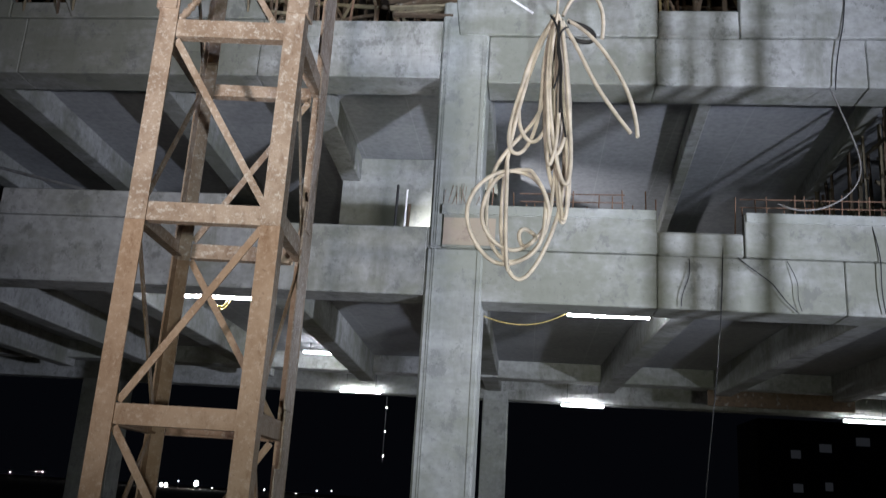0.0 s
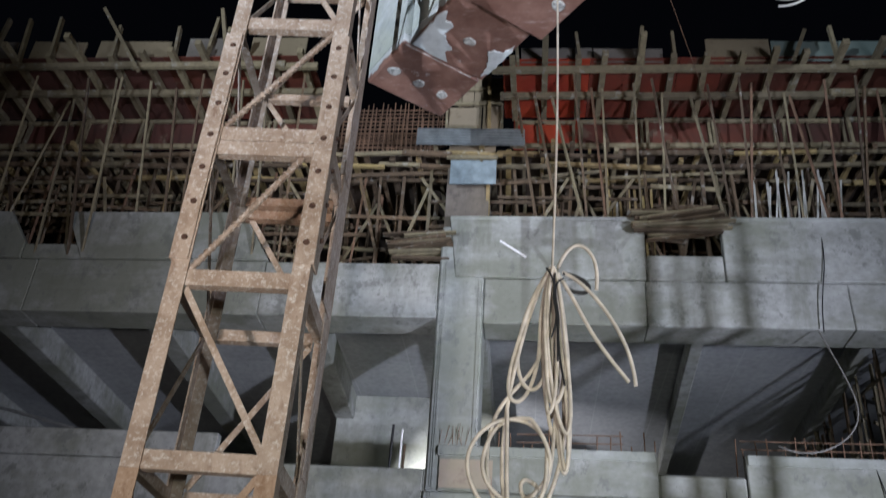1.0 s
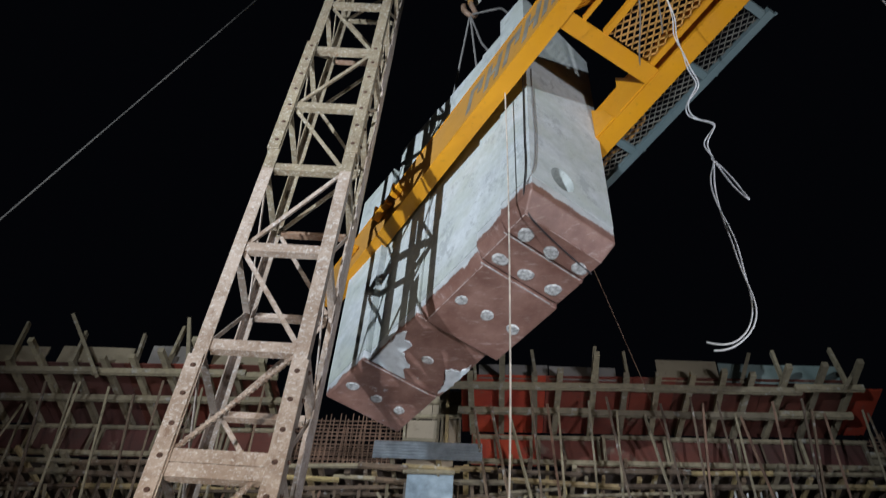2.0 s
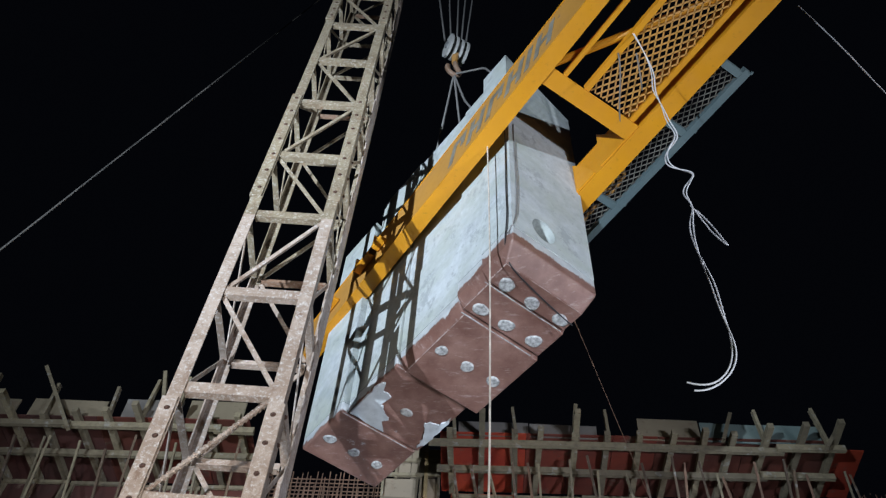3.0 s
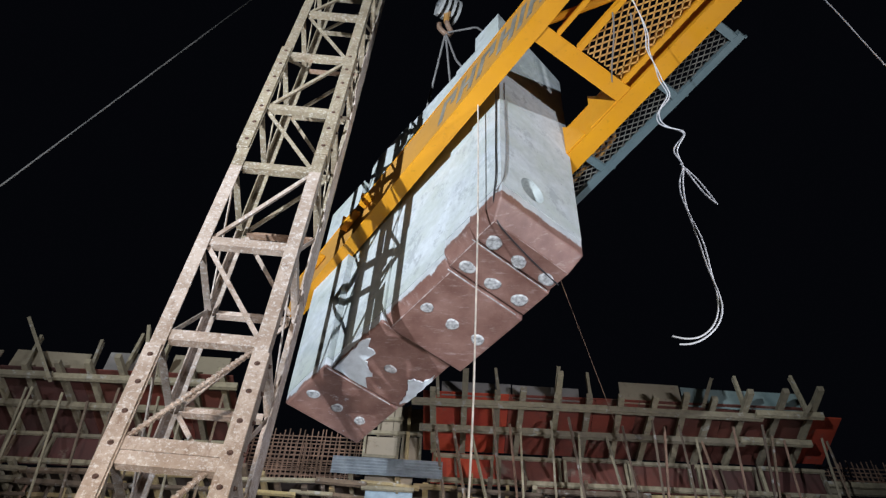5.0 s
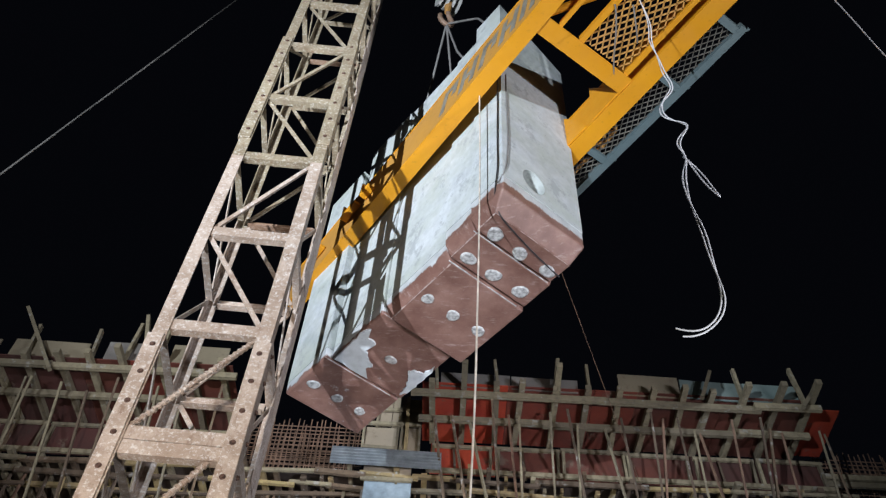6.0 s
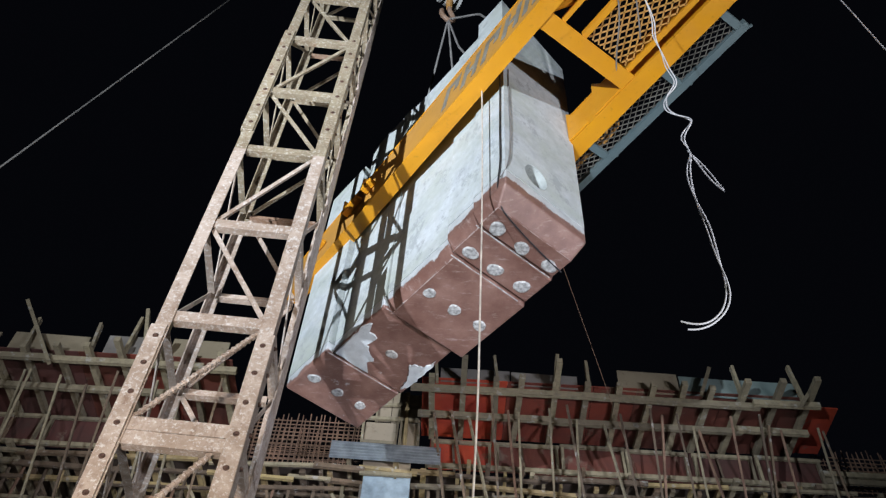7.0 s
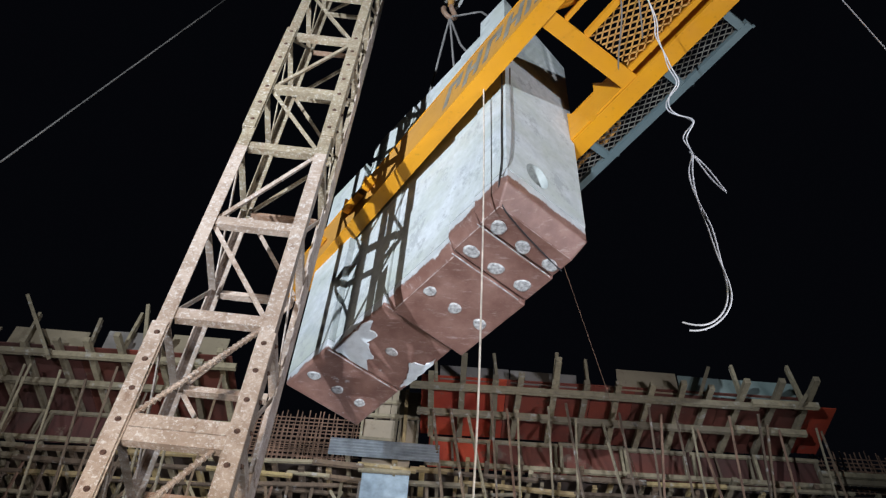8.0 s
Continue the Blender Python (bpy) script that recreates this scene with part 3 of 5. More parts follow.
for i, (s, w) in enumerate(((-6.2, 0.4), (-5.68, 0.42), (-5.14, 0.4), (-4.62, 0.42), (-4.1, 0.14), (-3.86, 0.44))):
    bm = bmesh.new()
    slanted(bm, s, 14.42, 0.13, 0.6)
    if w > 0.2:
        slanted(bm, s + w - 0.13, 14.42 if i % 2 else 14.68, 0.13, 0.6 if i % 2 else 0.34)
        slanted(bm, s + 0.13, 14.66 if i % 2 else 14.88, w - 0.26, 0.13)
    part("decal", bm, LETTER, left_girder, "grey faded marking")
# brackets on the girder beside the ballast
for s, l in ((-10.2, 0.35), (-9.1, 0.5), (-8.45, 0.3)):
    jbox("bracket", (s, 3.45, 14.6), (s + l, 3.6, 14.68), YELLOW, left_girder, bev=0.01)
    jbox("bracket", (s, 3.47, 14.68), (s + 0.03, 3.6, 15.0), YELLOW, left_girder)
for s in (-5.35, -4.6):
    bm = bmesh.new()
    vs = [bm.verts.new(J(s + a, b, z)) for b in (5.55, 5.58) for a, z in ((0, 14.23), (0.6, 14.23), (0.42, 14.7), (0.05, 15.25))]
    bm.faces.new(vs[:4])
    bm.faces.new(vs[4:][::-1])
    for i in range(4):
        j = (i + 1) % 4
        bm.faces.new((vs[i], vs[4 + i], vs[4 + j], vs[j]))
    part("gusset", bm, YELLOW, right_girder)
# cross members
for s in (-3.85, -0.5, 2.6, 5.6):
    c = jbox("cross_member", (s - 0.15, 3.88, GZ + 0.02), (s + 0.15, 5.58, GZ + 0.05), YELLOW, jib)
    jbox("web", (s - 0.02, 3.88, GZ + 0.05), (s + 0.02, 5.58, GZ + 0.42), YELLOW, c)
for n0, n1 in ((4.48, 4.57), (5.4, 5.48), (4.08, 4.14)):
    jbox("stringer", (-3.7, n0, GZ + 0.05), (5.5, n1, GZ + 0.17), YELLOW, jib)
for s in (-3.7, -0.35):
    bm = bmesh.new()
    rod(bm, J(s, 3.9, GZ + 0.26), J(s + 2.6, 5.52, GZ + 0.32), 0.052, 10)
    part("brace", bm, YELLOW, jib)


def expanded_mesh(s0, s1, n0, n1, z, mat, parent, cell=0.13, strand=0.015):
    """Expanded metal: two sets of slanting strands that cross in diamonds."""
    bm = bmesh.new()
    slope = 0.62
    span = (n1 - n0) / slope
    s = s0 - span
    while s < s1:
        for sign in (1, -1):
            a, b = (s, n0), (s + span, n1)
            if sign < 0:
                a, b = (s, n1), (s + span, n0)
            ta = max(0, (s0 - a[0]) / span)
            tb = min(1, (s1 - a[0]) / span)
            if tb - ta > 0.02:
                p = (a[0] + ta * span, a[1] + ta * (b[1] - a[1]))
                q = (a[0] + tb * span, a[1] + tb * (b[1] - a[1]))
                bar(bm, J(p[0], p[1], z), J(q[0], q[1], z), strand, 0.018)
        s += cell
    return part("expanded_mesh", bm, mat, parent, "diamond-pattern expanded steel mesh")


expanded_mesh(-3.68, 0.5, 4.57, 5.4, GZ + 0.11, YELLOW_DULL, jib, 0.185, 0.017)
walkway = empty("walkway", Matrix.Identity(4))
walkway.parent = jib
tagged(walkway, "blue-grey mesh walkway beside the girder")
jbox("edge_beam", (-9.9, 6.24, GZ), (-2.05, 6.36, GZ + 0.14), BLUE_GREY, walkway)
for s in (-2.16, -3.38, -5.06, -7.0, -9.0):
    jbox("cross_bar", (s - 0.06, 5.895, GZ + 0.005), (s + 0.06, 6.238, GZ + 0.1), BLUE_GREY, walkway)
    jbox("lug", (s + 0.1, 6.362, GZ + 0.02), (s + 0.14, 6.39, GZ + 0.07), BLUE_GREY, walkway)
expanded_mesh(-9.8, -2.22, 5.895, 6.24, GZ + 0.09, MESH_DARK, walkway, 0.16, 0.008)

cable("air_hose", [J(-9.6 + 0.33 * k, 6.06 + 0.05 * math.sin(2.3 * k), GZ + 0.16 + 0.03 * math.sin(1.7 * k)) for k in range(16)], 0.03, YELLOW_DULL, "orange hose lying along the mesh walkway", "hose")
cable("air_hose", [J(-5.2 + 0.09 * k, 6.02 + 0.1 * math.sin(2.1 * k), GZ + 0.2 + 0.04 * math.cos(1.3 * k)) for k in range(9)], 0.028, YELLOW_DULL, "orange hose end bunched on the mesh walkway", "hose")

# ---- ballast blocks hung in the jib ----
BD, BN = Vector((0.617, -0.787, 0)).normalized(), Vector((0.787, 0.617, 0)).normalized()


def K(s, n, z):
    """A place from metres along, across and up the row of ballast."""
    p = BD * s + BN * n
    return CRANE @ Vector((p.x, p.y, z))


BLOCKS = (  # s0, s1, n0, n1, bottom, top at the low side, top at the high side
    (-10.1, -8.965, 4.32, 5.77, 11.30, 16.3, 16.7),
    (-8.95, -7.64, 4.44, 5.80, 11.32, 17.2, 17.5),
    (-7.62, -6.17, 4.47, 5.96, 11.24, 17.2, 17.5),
    (-6.15, -5.57, 4.41, 5.97, 11.28, 17.0, 17.4),
    (-5.555, -4.88, 4.38, 5.93, 11.28, 17.0, 17.9),
)


def splat(bm, s, n, z, r, seed, stretch=1.5):
    """A flat ragged dab of cement under a block."""
    g = random.Random(seed)
    k = 24
    ring = []
    for i in range(k):
        a = 2 * math.pi * i / k
        rr = r * (g.uniform(0.96, 1.03) + 0.08 * math.sin(2 * a + seed) + 0.04 * math.sin(3 * a + 2 * seed))
        ring.append((s + rr * math.cos(a), n + rr * stretch * math.sin(a)))
    top = [bm.verts.new(K(a, b, z)) for a, b in ring]
    low = [bm.verts.new(K(s + (a - s) * 0.8, n + (b - n) * 0.8, z - 0.018)) for a, b in ring]
    bm.faces.new(low)
    for i in range(k):
        j = (i + 1) % k
        bm.faces.new((top[i], top[j], low[j], low[i]))


def patch(bm, ring, z, drop=0.02):
    """A thin ragged skin of cement under a block, its outline in metres along and across."""
    g = random.Random(len(ring))
    cs, cn = sum(p[0] for p in ring) / len(ring), sum(p[1] for p in ring) / len(ring)
    pts = []
    for (a, b), (c, d) in zip(ring, ring[1:] + ring[:1]):
        for t in (0, 0.25, 0.5, 0.75):
            j = 0.022 if t else 0
            pts.append((a + (c - a) * t + g.uniform(-j, j), b + (d - b) * t + g.uniform(-j, j)))
    top = [bm.verts.new(K(a, b, z)) for a, b in pts]
    low = [bm.verts.new(K(cs + (a - cs) * 0.96, cn + (b - cn) * 0.96, z - drop)) for a, b in pts]
    mid = bm.verts.new(K(cs, cn, z - drop * 1.3))
    for i in range(len(pts)):
        j = (i + 1) % len(pts)
        bm.faces.new((top[i], top[j], low[j], low[i]))
        bm.faces.new((low[i], low[j], mid))


def holed_wall(bm, corners, centre, radii, depth, inward):
    """A wall of four corners with a round blind hole in it."""
    n = 32
    u, v = (corners[1] - corners[0]).normalized(), Vector((0, 0, 1))
    outer = [bm.verts.new(p) for p in corners]
    rim, floor_ = [], []
    for i in range(n):
        a = 2 * math.pi * i / n - math.pi
        p = centre + u * radii[0] * math.cos(a) + v * radii[1] * math.sin(a)
        rim.append(bm.verts.new(p))
        floor_.append(bm.verts.new(p + inward * depth))
    for i in range(n):
        j = (i + 1) % n
        bm.faces.new((rim[i], rim[j], outer[(i * 4) // n]))
        bm.faces.new((rim[j], rim[i], floor_[i], floor_[j]))
        if (i * 4) // n != (((i + 1) % n) * 4) // n:
            bm.faces.new((rim[j], outer[(i * 4) // n], outer[((j) * 4) // n]))
    bm.faces.new(floor_)
    return outer


FOOT_TOP = (0.07, 0.09, 0.22, 0.36, 0.40)
SPLASHES = (
    [(-8.93, 4.45), (-8.5, 4.45), (-8.12, 4.45), (-8.02, 4.52), (-8.18, 4.56), (-8.22, 4.76), (-8.4, 4.72), (-8.52, 4.82), (-8.66, 5.02), (-8.76, 4.95), (-8.93, 5.12)],
    [(-8.88, 5.72), (-8.68, 5.68), (-8.5, 5.6), (-8.36, 5.49), (-8.26, 5.57), (-8.22, 5.7), (-7.98, 5.74), (-8.1, 5.79), (-8.4, 5.79), (-8.7, 5.79)],
)
for i, (s0, s1, n0, n1, zb, zr, zl) in enumerate(BLOCKS):
    last = i == 4
    blk = empty("ballast_block", Matrix.Translation(K((s0 + s1) / 2, (n0 + n1) / 2, zb)), "tall pale concrete counterweight slab with brown foot in yellow jib", "counterweight", "ballast blocks of the counter jib")
    inv = blk.matrix_basis.inverted()
    band = FOOT_TOP[i] + 0.16
    # foot: a brown coated base, chamfered on its open sides
    side = 0.02 if i < 2 else 0.11
    rise = 0.03 if i < 2 else 0.2
    near = 0.27 if last else 0.012
    far = 0.012 if i < 3 else 0.05
    rings = [[(s0 + 0.012, n0 + side), (s1 - near, n0 + side), (s1 - near, n1 - far), (s0 + 0.012, n1 - far)],
             [(s0, n0), (s1, n0), (s1, n1), (s0, n1)], [(s0, n0), (s1, n0), (s1, n1), (s0, n1)]]
    bm = bmesh.new()
    vv = [[bm.verts.new(inv @ K(a, b, z)) for a, b in ring] for ring, z in zip(rings, (zb, zb + rise, zb + band))]
    bm.faces.new(vv[0][::-1])
    bm.faces.new(vv[2])
    for a, b in zip(vv, vv[1:]):
        for k in range(4):
            j = (k + 1) % 4
            bm.faces.new((a[k], a[j], b[j], b[k]))
    bmesh.ops.bevel(bm, geom=bm.edges[:], offset=0.018, segments=3, profile=0.5, affect="EDGES", clamp_overlap=True)
    part("foot", bm, FOOT_COAT[i], blk, "brown coated concrete foot with ragged pale upper edge")
    # pale wear along the lower arrises
    g = random.Random(80 + i)
    for (pa, pb) in ((rings[0][0], rings[0][1]), (rings[0][1], rings[0][2]))[:2 if last else 1 if i > 1 else 0]:
        bm = bmesh.new()
        count = 22
        strip = []
        for q in range(count + 1):
            t, r = q / count, g.uniform(0.002, 0.016) * (g.random() < 0.8) + 0.001
            a, b = pa[0] + (pb[0] - pa[0]) * t, pa[1] + (pb[1] - pa[1]) * t
            strip.append([bm.verts.new(inv @ K(a + da * r, b + db * r, zb - 0.003 + dz * r)) for da, db, dz in ((-0.3, 0.9, 0.4), (0, 0, -0.1), (0.4, -0.5, 1.2))])
        for p, q in zip(strip, strip[1:]):
            bm.faces.new((p[0], p[1], q[1], q[0]))
            bm.faces.new((p[1], p[2], q[2], q[1]))
        part("worn_edge", bm, SCUFF, blk, "pale worn edge of the foot")
    # mortar in the joint to the next block
    g = random.Random(50 + i)
    bm = bmesh.new()
    n = n0 + 0.05
    pts, n = [], n0 + 0.05
    while n < n1 - 0.06:
        pts.append((n, g.uniform(0.001, 0.012)))
        n += g.uniform(0.05, 0.16)
    up = [[bm.verts.new(inv @ K(s1 - 0.008 + o * r, n, zb + 0.004 - (0.8 * r if o == 0 else -0.004))) for o in (-1, 0, 1)] for n, r in pts]
    for p, q in zip(up, up[1:]):
        bm.faces.new((p[0], p[1], q[1], q[0]))
        bm.faces.new((p[1], p[2], q[2], q[1]))
    if not last:
        part("joint_mortar", bm, PATCH, blk, "pale mortar squeezed from the joint")
    else:
        bm.free()
    # body
    bm = bmesh.new()
    foot_z, heights = zb + band + 0.002, (zl, zl, zr, zr)
    low = [inv @ K(a, b, foot_z) for a, b in rings[1]]
    high = [inv @ K(a, b, z) for (a, b), z in zip(rings[1], heights)]
    if last:
        c = inv @ K(s1, 4.99, 12.24)
        o = holed_wall(bm, [low[1], low[2], high[2], high[1]], c, (0.175, 0.2), 0.42, Vector(BD) * -1)
        lv = [bm.verts.new(low[0]), o[0], o[1], bm.verts.new(low[3])]
        hv = [bm.verts.new(high[0]), o[3], o[2], bm.verts.new(high[3])]
    else:
        lv, hv = [bm.verts.new(p) for p in low], [bm.verts.new(p) for p in high]
    bm.faces.new(lv[::-1])
    bm.faces.new(hv)
    for k in range(4):
        j = (k + 1) % 4
        if not (last and k == 1):
            bm.faces.new((lv[k], lv[j], hv[j], hv[k]))
    corner = set(lv + hv)
    edges = [e for e in bm.edges if e.verts[0] in corner and e.verts[1] in corner and len(e.link_faces) == 2 and e.calc_face_angle() > 0.5]
    bmesh.ops.bevel(bm, geom=edges, offset=0.022, segments=2, profile=0.5, affect="EDGES", clamp_overlap=True)
    part("body", bm, BLOCK, blk, "pale grey concrete body")
    # three filled holes in the foot
    for k in range(3):
        if i == 1 and k != 1:
            continue
        bm = bmesh.new()
        mid_s = (-9.59, -8.34, -6.92, -5.97, -5.43)[i]
        splat(bm, mid_s + R(-0.02, 0.02), (4.55, 4.7, 4.73, 4.71, 4.73)[i] + k * (0.455 if i < 2 else 0.49) + R(-0.02, 0.02), zb, R(0.088, 0.1) if i < 3 else R(0.105, 0.12), i * 10 + k, 1.12)
        ob = part("hole_plug", bm, PATCH, blk, "white cement plug")
        ob.matrix_basis = inv
    if i == 1:
        for ring in SPLASHES:
            bm = bmesh.new()
            patch(bm, ring, zb)
            ob = part("cement_splash", bm, SPLASH, blk, "ragged white cement splash")
            ob.matrix_basis = inv

# black cables down the corner of the near block
cable("hose", [K(-4.93, 4.345, 15.0), K(-4.93, 4.345, 13.8), K(-4.95, 4.34, 12.8), K(-4.93, 4.345, 12.1), K(-4.98, 4.345, 11.75), K(-5.05, 4.38, 11.5), K(-5.13, 4.5, 11.262), K(-5.2, 4.8, 11.262), K(-5.32, 5.4, 11.265), K(-5.38, 5.9, 11.27)], 0.009, BLACK, "thin black cable slung round the ballast block", "cable")
cable("hose", [K(-4.865, 4.48, 15.0), K(-4.865, 4.47, 13.8), K(-4.865, 4.5, 13.1), K(-4.865, 4.47, 12.5), K(-4.865, 4.45, 12.1), K(-4.88, 4.39, 11.8), K(-4.95, 4.35, 11.66)], 0.008, GREY_ROPE, "thin grey cable on the ballast block", "cable")
cable("tag_line", [K(-5.3, 5.86, 11.3), (3.05, 11.6, 10.29)], 0.004, REBAR, "thin tag line from the ballast to the formwork", "rope")

# ---- hook block ----
hook = empty("hook_block", CRANE @ pose(-0.65, 7.95, 21.2, 0, 0, 30) @ Matrix.Scale(0.78, 4), "grey steel hook block with three sheaves and wire slings", "hook block")
for i, x in enumerate((-0.3, -0.12, 0.06, 0.24)):
    bm = bmesh.new()
    vs = [(math.cos(a) * 0.34, math.sin(a) * 0.62 + 0.55) for a in (2 * math.pi * k / 14 for k in range(14))]
    a_ = [bm.verts.new((x, p, q)) for p, q in vs]
    b_ = [bm.verts.new((x + 0.07, p, q)) for p, q in vs]
    bm.faces.new(a_)
    bm.faces.new(b_[::-1])
    for k in range(14):
        j = (k + 1) % 14
        bm.faces.new((a_[k], b_[k], b_[j], a_[j]))
    part("side_plate", bm, PALE_TUBE, hook)
bm = bmesh.new()
rod(bm, (-0.36, 0, 0.55), (0.38, 0, 0.55), 0.1, 12)
part("sheave_pin", bm, STEEL, hook)
bm = bmesh.new()
rod(bm, (0, 0, 0.1), (0, 0, -0.5), 0.13, 10, 0.09)
part("shank", bm, YELLOW_DULL, hook)
cable("hook", [(0, 0, -0.4), (0.02, 0, -0.7), (0.2, 0, -0.95), (0.16, 0, -1.3), (-0.1, 0, -1.4), (-0.25, 0, -1.15), (-0.22, 0, -0.95)], 0.08, RUST_DARK, "", parent=hook)
HB = hook.matrix_basis
for x in (-0.45, -0.2, 0.02, 0.18, 0.34):
    a = HB @ Vector((x * 0.9, 0, 0.8))
    cable("hoist_rope", [a, a + Vector((x * 2.4 - 0.3, 0.3, 16))], 0.018, GREY_ROPE, "grey steel hoist rope", "rope", group="hoist ropes")
hp = HB @ Vector((0, 0, -1.3))
for k, q in enumerate((K(-8.4, 5.0, 17.4), K(-6.0, 4.6, 17.3), K(-5.3, 4.6, 17.8), K(-6.9, 5.0, 17.4))):
    mid = (hp + q) / 2 + Vector((0.15 * (k == 2), 0.1, -0.1 + 0.7 * (k == 2)))
    cable("sling", [hp, mid, q], 0.02, GREY_ROPE, "wire rope sling to the ballast", "sling", group="ballast slings")

# ---- slab formwork with cantilevered deck ----
DZ = 11.6


def deck(x0, x1, y_front, panels, joists, label, end_panel=False):
    d = empty("formwork_deck", pose(x0, FY, DZ), label, "formwork")
    inv = d.matrix_basis.inverted()
    step = (x1 - x0) / panels
    for k in range(panels):
        bm = bmesh.new()
        box(bm, (k * step + 0.004, y_front - FY + 0.05, 0.06), ((k + 1) * step - 0.004, 0.1, 0.08))
        # West deck takes the darkest ply, so its colour carries the light falling off.
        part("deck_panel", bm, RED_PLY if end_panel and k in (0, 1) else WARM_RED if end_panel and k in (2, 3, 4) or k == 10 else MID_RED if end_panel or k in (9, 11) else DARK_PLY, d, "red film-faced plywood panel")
    if end_panel:
        bm = bmesh.new()
        box(bm, (x1 - x0, y_front - FY + 0.25, 0.06), (x1 - x0 + 0.5, 0.0, 0.08))
        part("deck_panel", bm, RED_PLY, d, "bright red plywood end panel")
    for k in range(joists):
        x = x0 + 0.15 + (x1 - x0 - 0.25) * k / (joists - 1) + R(-0.06, 0.06)
        tip = y_front - (R(0.3, 0.7) if rng.random() < 0.3 else R(0.02, 0.22))
        dx = R(-0.05, 0.05)
        stick("joist", (x, tip, DZ - 0.0), (x + dx, FY + 0.05, DZ), 0.095, 0.1, TIMBER, d)
    for y, z in ((y_front + 0.08, DZ - 0.1), (y_front + 0.75, DZ - 0.1)):
        xa = x0 - R(0, 0.2)
        while xa < x1:
            l = min(R(2.2, 3.4), x1 + 0.1 - xa)
            if l < 0.4:
                break
            o = R(-0.05, 0.05)
            stick("ledger", (xa, y + o, z), (xa + l, y + o + R(-0.02, 0.02), z + R(-0.01, 0.01)), 0.07, 0.11, TIMBER, d)
            xa += l - 0.12
    # loose edge boards standing on the deck edge
    x = x0 + 0.1
    if end_panel:
        for a, w, h, mat in ((0.3, 1.15, 0.3, EDGE_GREY), (1.47, 1.1, 0.28, EDGE_GREY), (3.25, 1.0, 0.46, EDGE_TAN), (4.27, 0.95, 0.4, EDGE_GREEN), (5.24, 0.95, 0.38, EDGE_GREEN)):
            stick("edge_board", (x0 + a, y_front + 0.1, DZ + 0.05 + h / 2), (x0 + a + w, y_front + 0.12, DZ + 0.05 + h / 2 + R(-0.02, 0.02)), 0.025, h, mat, d)
        x = x1
    while x < x1 - 0.9:
        l = R(0.8, 1.9)
        l = min(l, x1 - 0.15 - x)
        stick("edge_board", (x, y_front + 0.1, DZ + 0.3), (x + l, y_front + 0.12, DZ + 0.3 + R(-0.03, 0.03)), 0.03, R(0.34, 0.5), rng.choice((EDGE_TAN, EDGE_GREY, MID_RED, DARK_PLY)), d)
        x += l + R(0.05, 0.35)
    for k in range(joists):
        if rng.random() < 0.3:
            x = x0 + 0.25 + (x1 - x0 - 0.4) * k / (joists - 1)
            stick("upright", (x, y_front + 0.02, DZ - 0.05), (x + R(-0.06, 0.06), y_front + R(-0.05, 0.05), DZ + R(0.5, 1.0)), 0.05, 0.09, TIMBER, d, (0, 1, 0))
    return d


deck_east = deck(-0.62, 5.75, 10.5, 9, 13, "cantilevered red plywood slab formwork on timber joists", True)
for p, q in (((1.53, 10.42, 11.45), (1.62, 10.42, 12.2)), ((3.91, 10.42, 11.5), (4.14, 10.42, 12.09)), ((5.5, 10.42, 11.4), (5.84, 10.42, 11.88))):
    stick("upright", p, q, 0.06, 0.1, TIMBER, deck_east, (0, 1, 0))
deck_west = deck(-14.0, -3.75, 10.35, 12, 19, "cantilevered red plywood slab formwork on timber joists, panels darkened for shade")

for p, q in (((-6.64, 10.32, 11.32), (-7.58, 10.32, 12.74)), ((-5.17, 10.32, 11.6), (-5.44, 10.32, 12.67))):
    stick("upright", p, q, 0.06, 0.1, TIMBER, deck_west, (0, 1, 0))

# side forms of the edge beam under the deck
def side_form(x0, x1, label):
    d = empty("beam_side_form", pose(x0, FY - 0.02, 10.85), label, "formwork")
    n = max(2, int((x1 - x0) / 1.05))
    w = (x1 - x0) / n
    for k in range(n):
        bm = bmesh.new()
        box(bm, (k * w + 0.004, 0, 0.02), ((k + 1) * w - 0.004, 0.02, 0.66))
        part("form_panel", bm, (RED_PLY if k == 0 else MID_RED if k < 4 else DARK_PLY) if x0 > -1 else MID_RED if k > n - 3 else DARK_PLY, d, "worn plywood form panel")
    for k in range(n):
        xa, xb = x0 + k * w + R(0.03, 0.09), x0 + (k + 1) * w - R(0.03, 0.09)
        top = 11.44 + R(-0.05, 0.03)
        for x in (xa, xb):
            stick("frame_post", (x, FY - 0.06, 10.9), (x + R(-0.02, 0.02), FY - 0.06, top), 0.05, 0.07, TIMBER, d, (0, 1, 0))
        stick("frame_rail", (xa - 0.04, FY - 0.075, top), (xb + 0.04, FY - 0.075, top + R(-0.02, 0.02)), 0.05, 0.06, TIMBER, d)
        if rng.random() < 0.5:
            x = (xa + xb) / 2 + R(-0.15, 0.15)
            stick("batten", (x, FY - 0.06, 10.8), (x + R(-0.05, 0.05), FY - 0.06, top - 0.03), 0.04, 0.05, TIMBER_DARK, d, (0, 1, 0))
    stick("waler", (x0 - 0.05, FY - 0.12, 10.86), (x1 + 0.05, FY - 0.12, 10.86 + R(-0.02, 0.02)), 0.05, 0.08, TIMBER, d)
    return d


side_form(-0.45, 6.2, "edge beam side form of red plywood with timber battens")
side_form(-14.0, -3.6, "edge beam side form of dark plywood with timber battens")

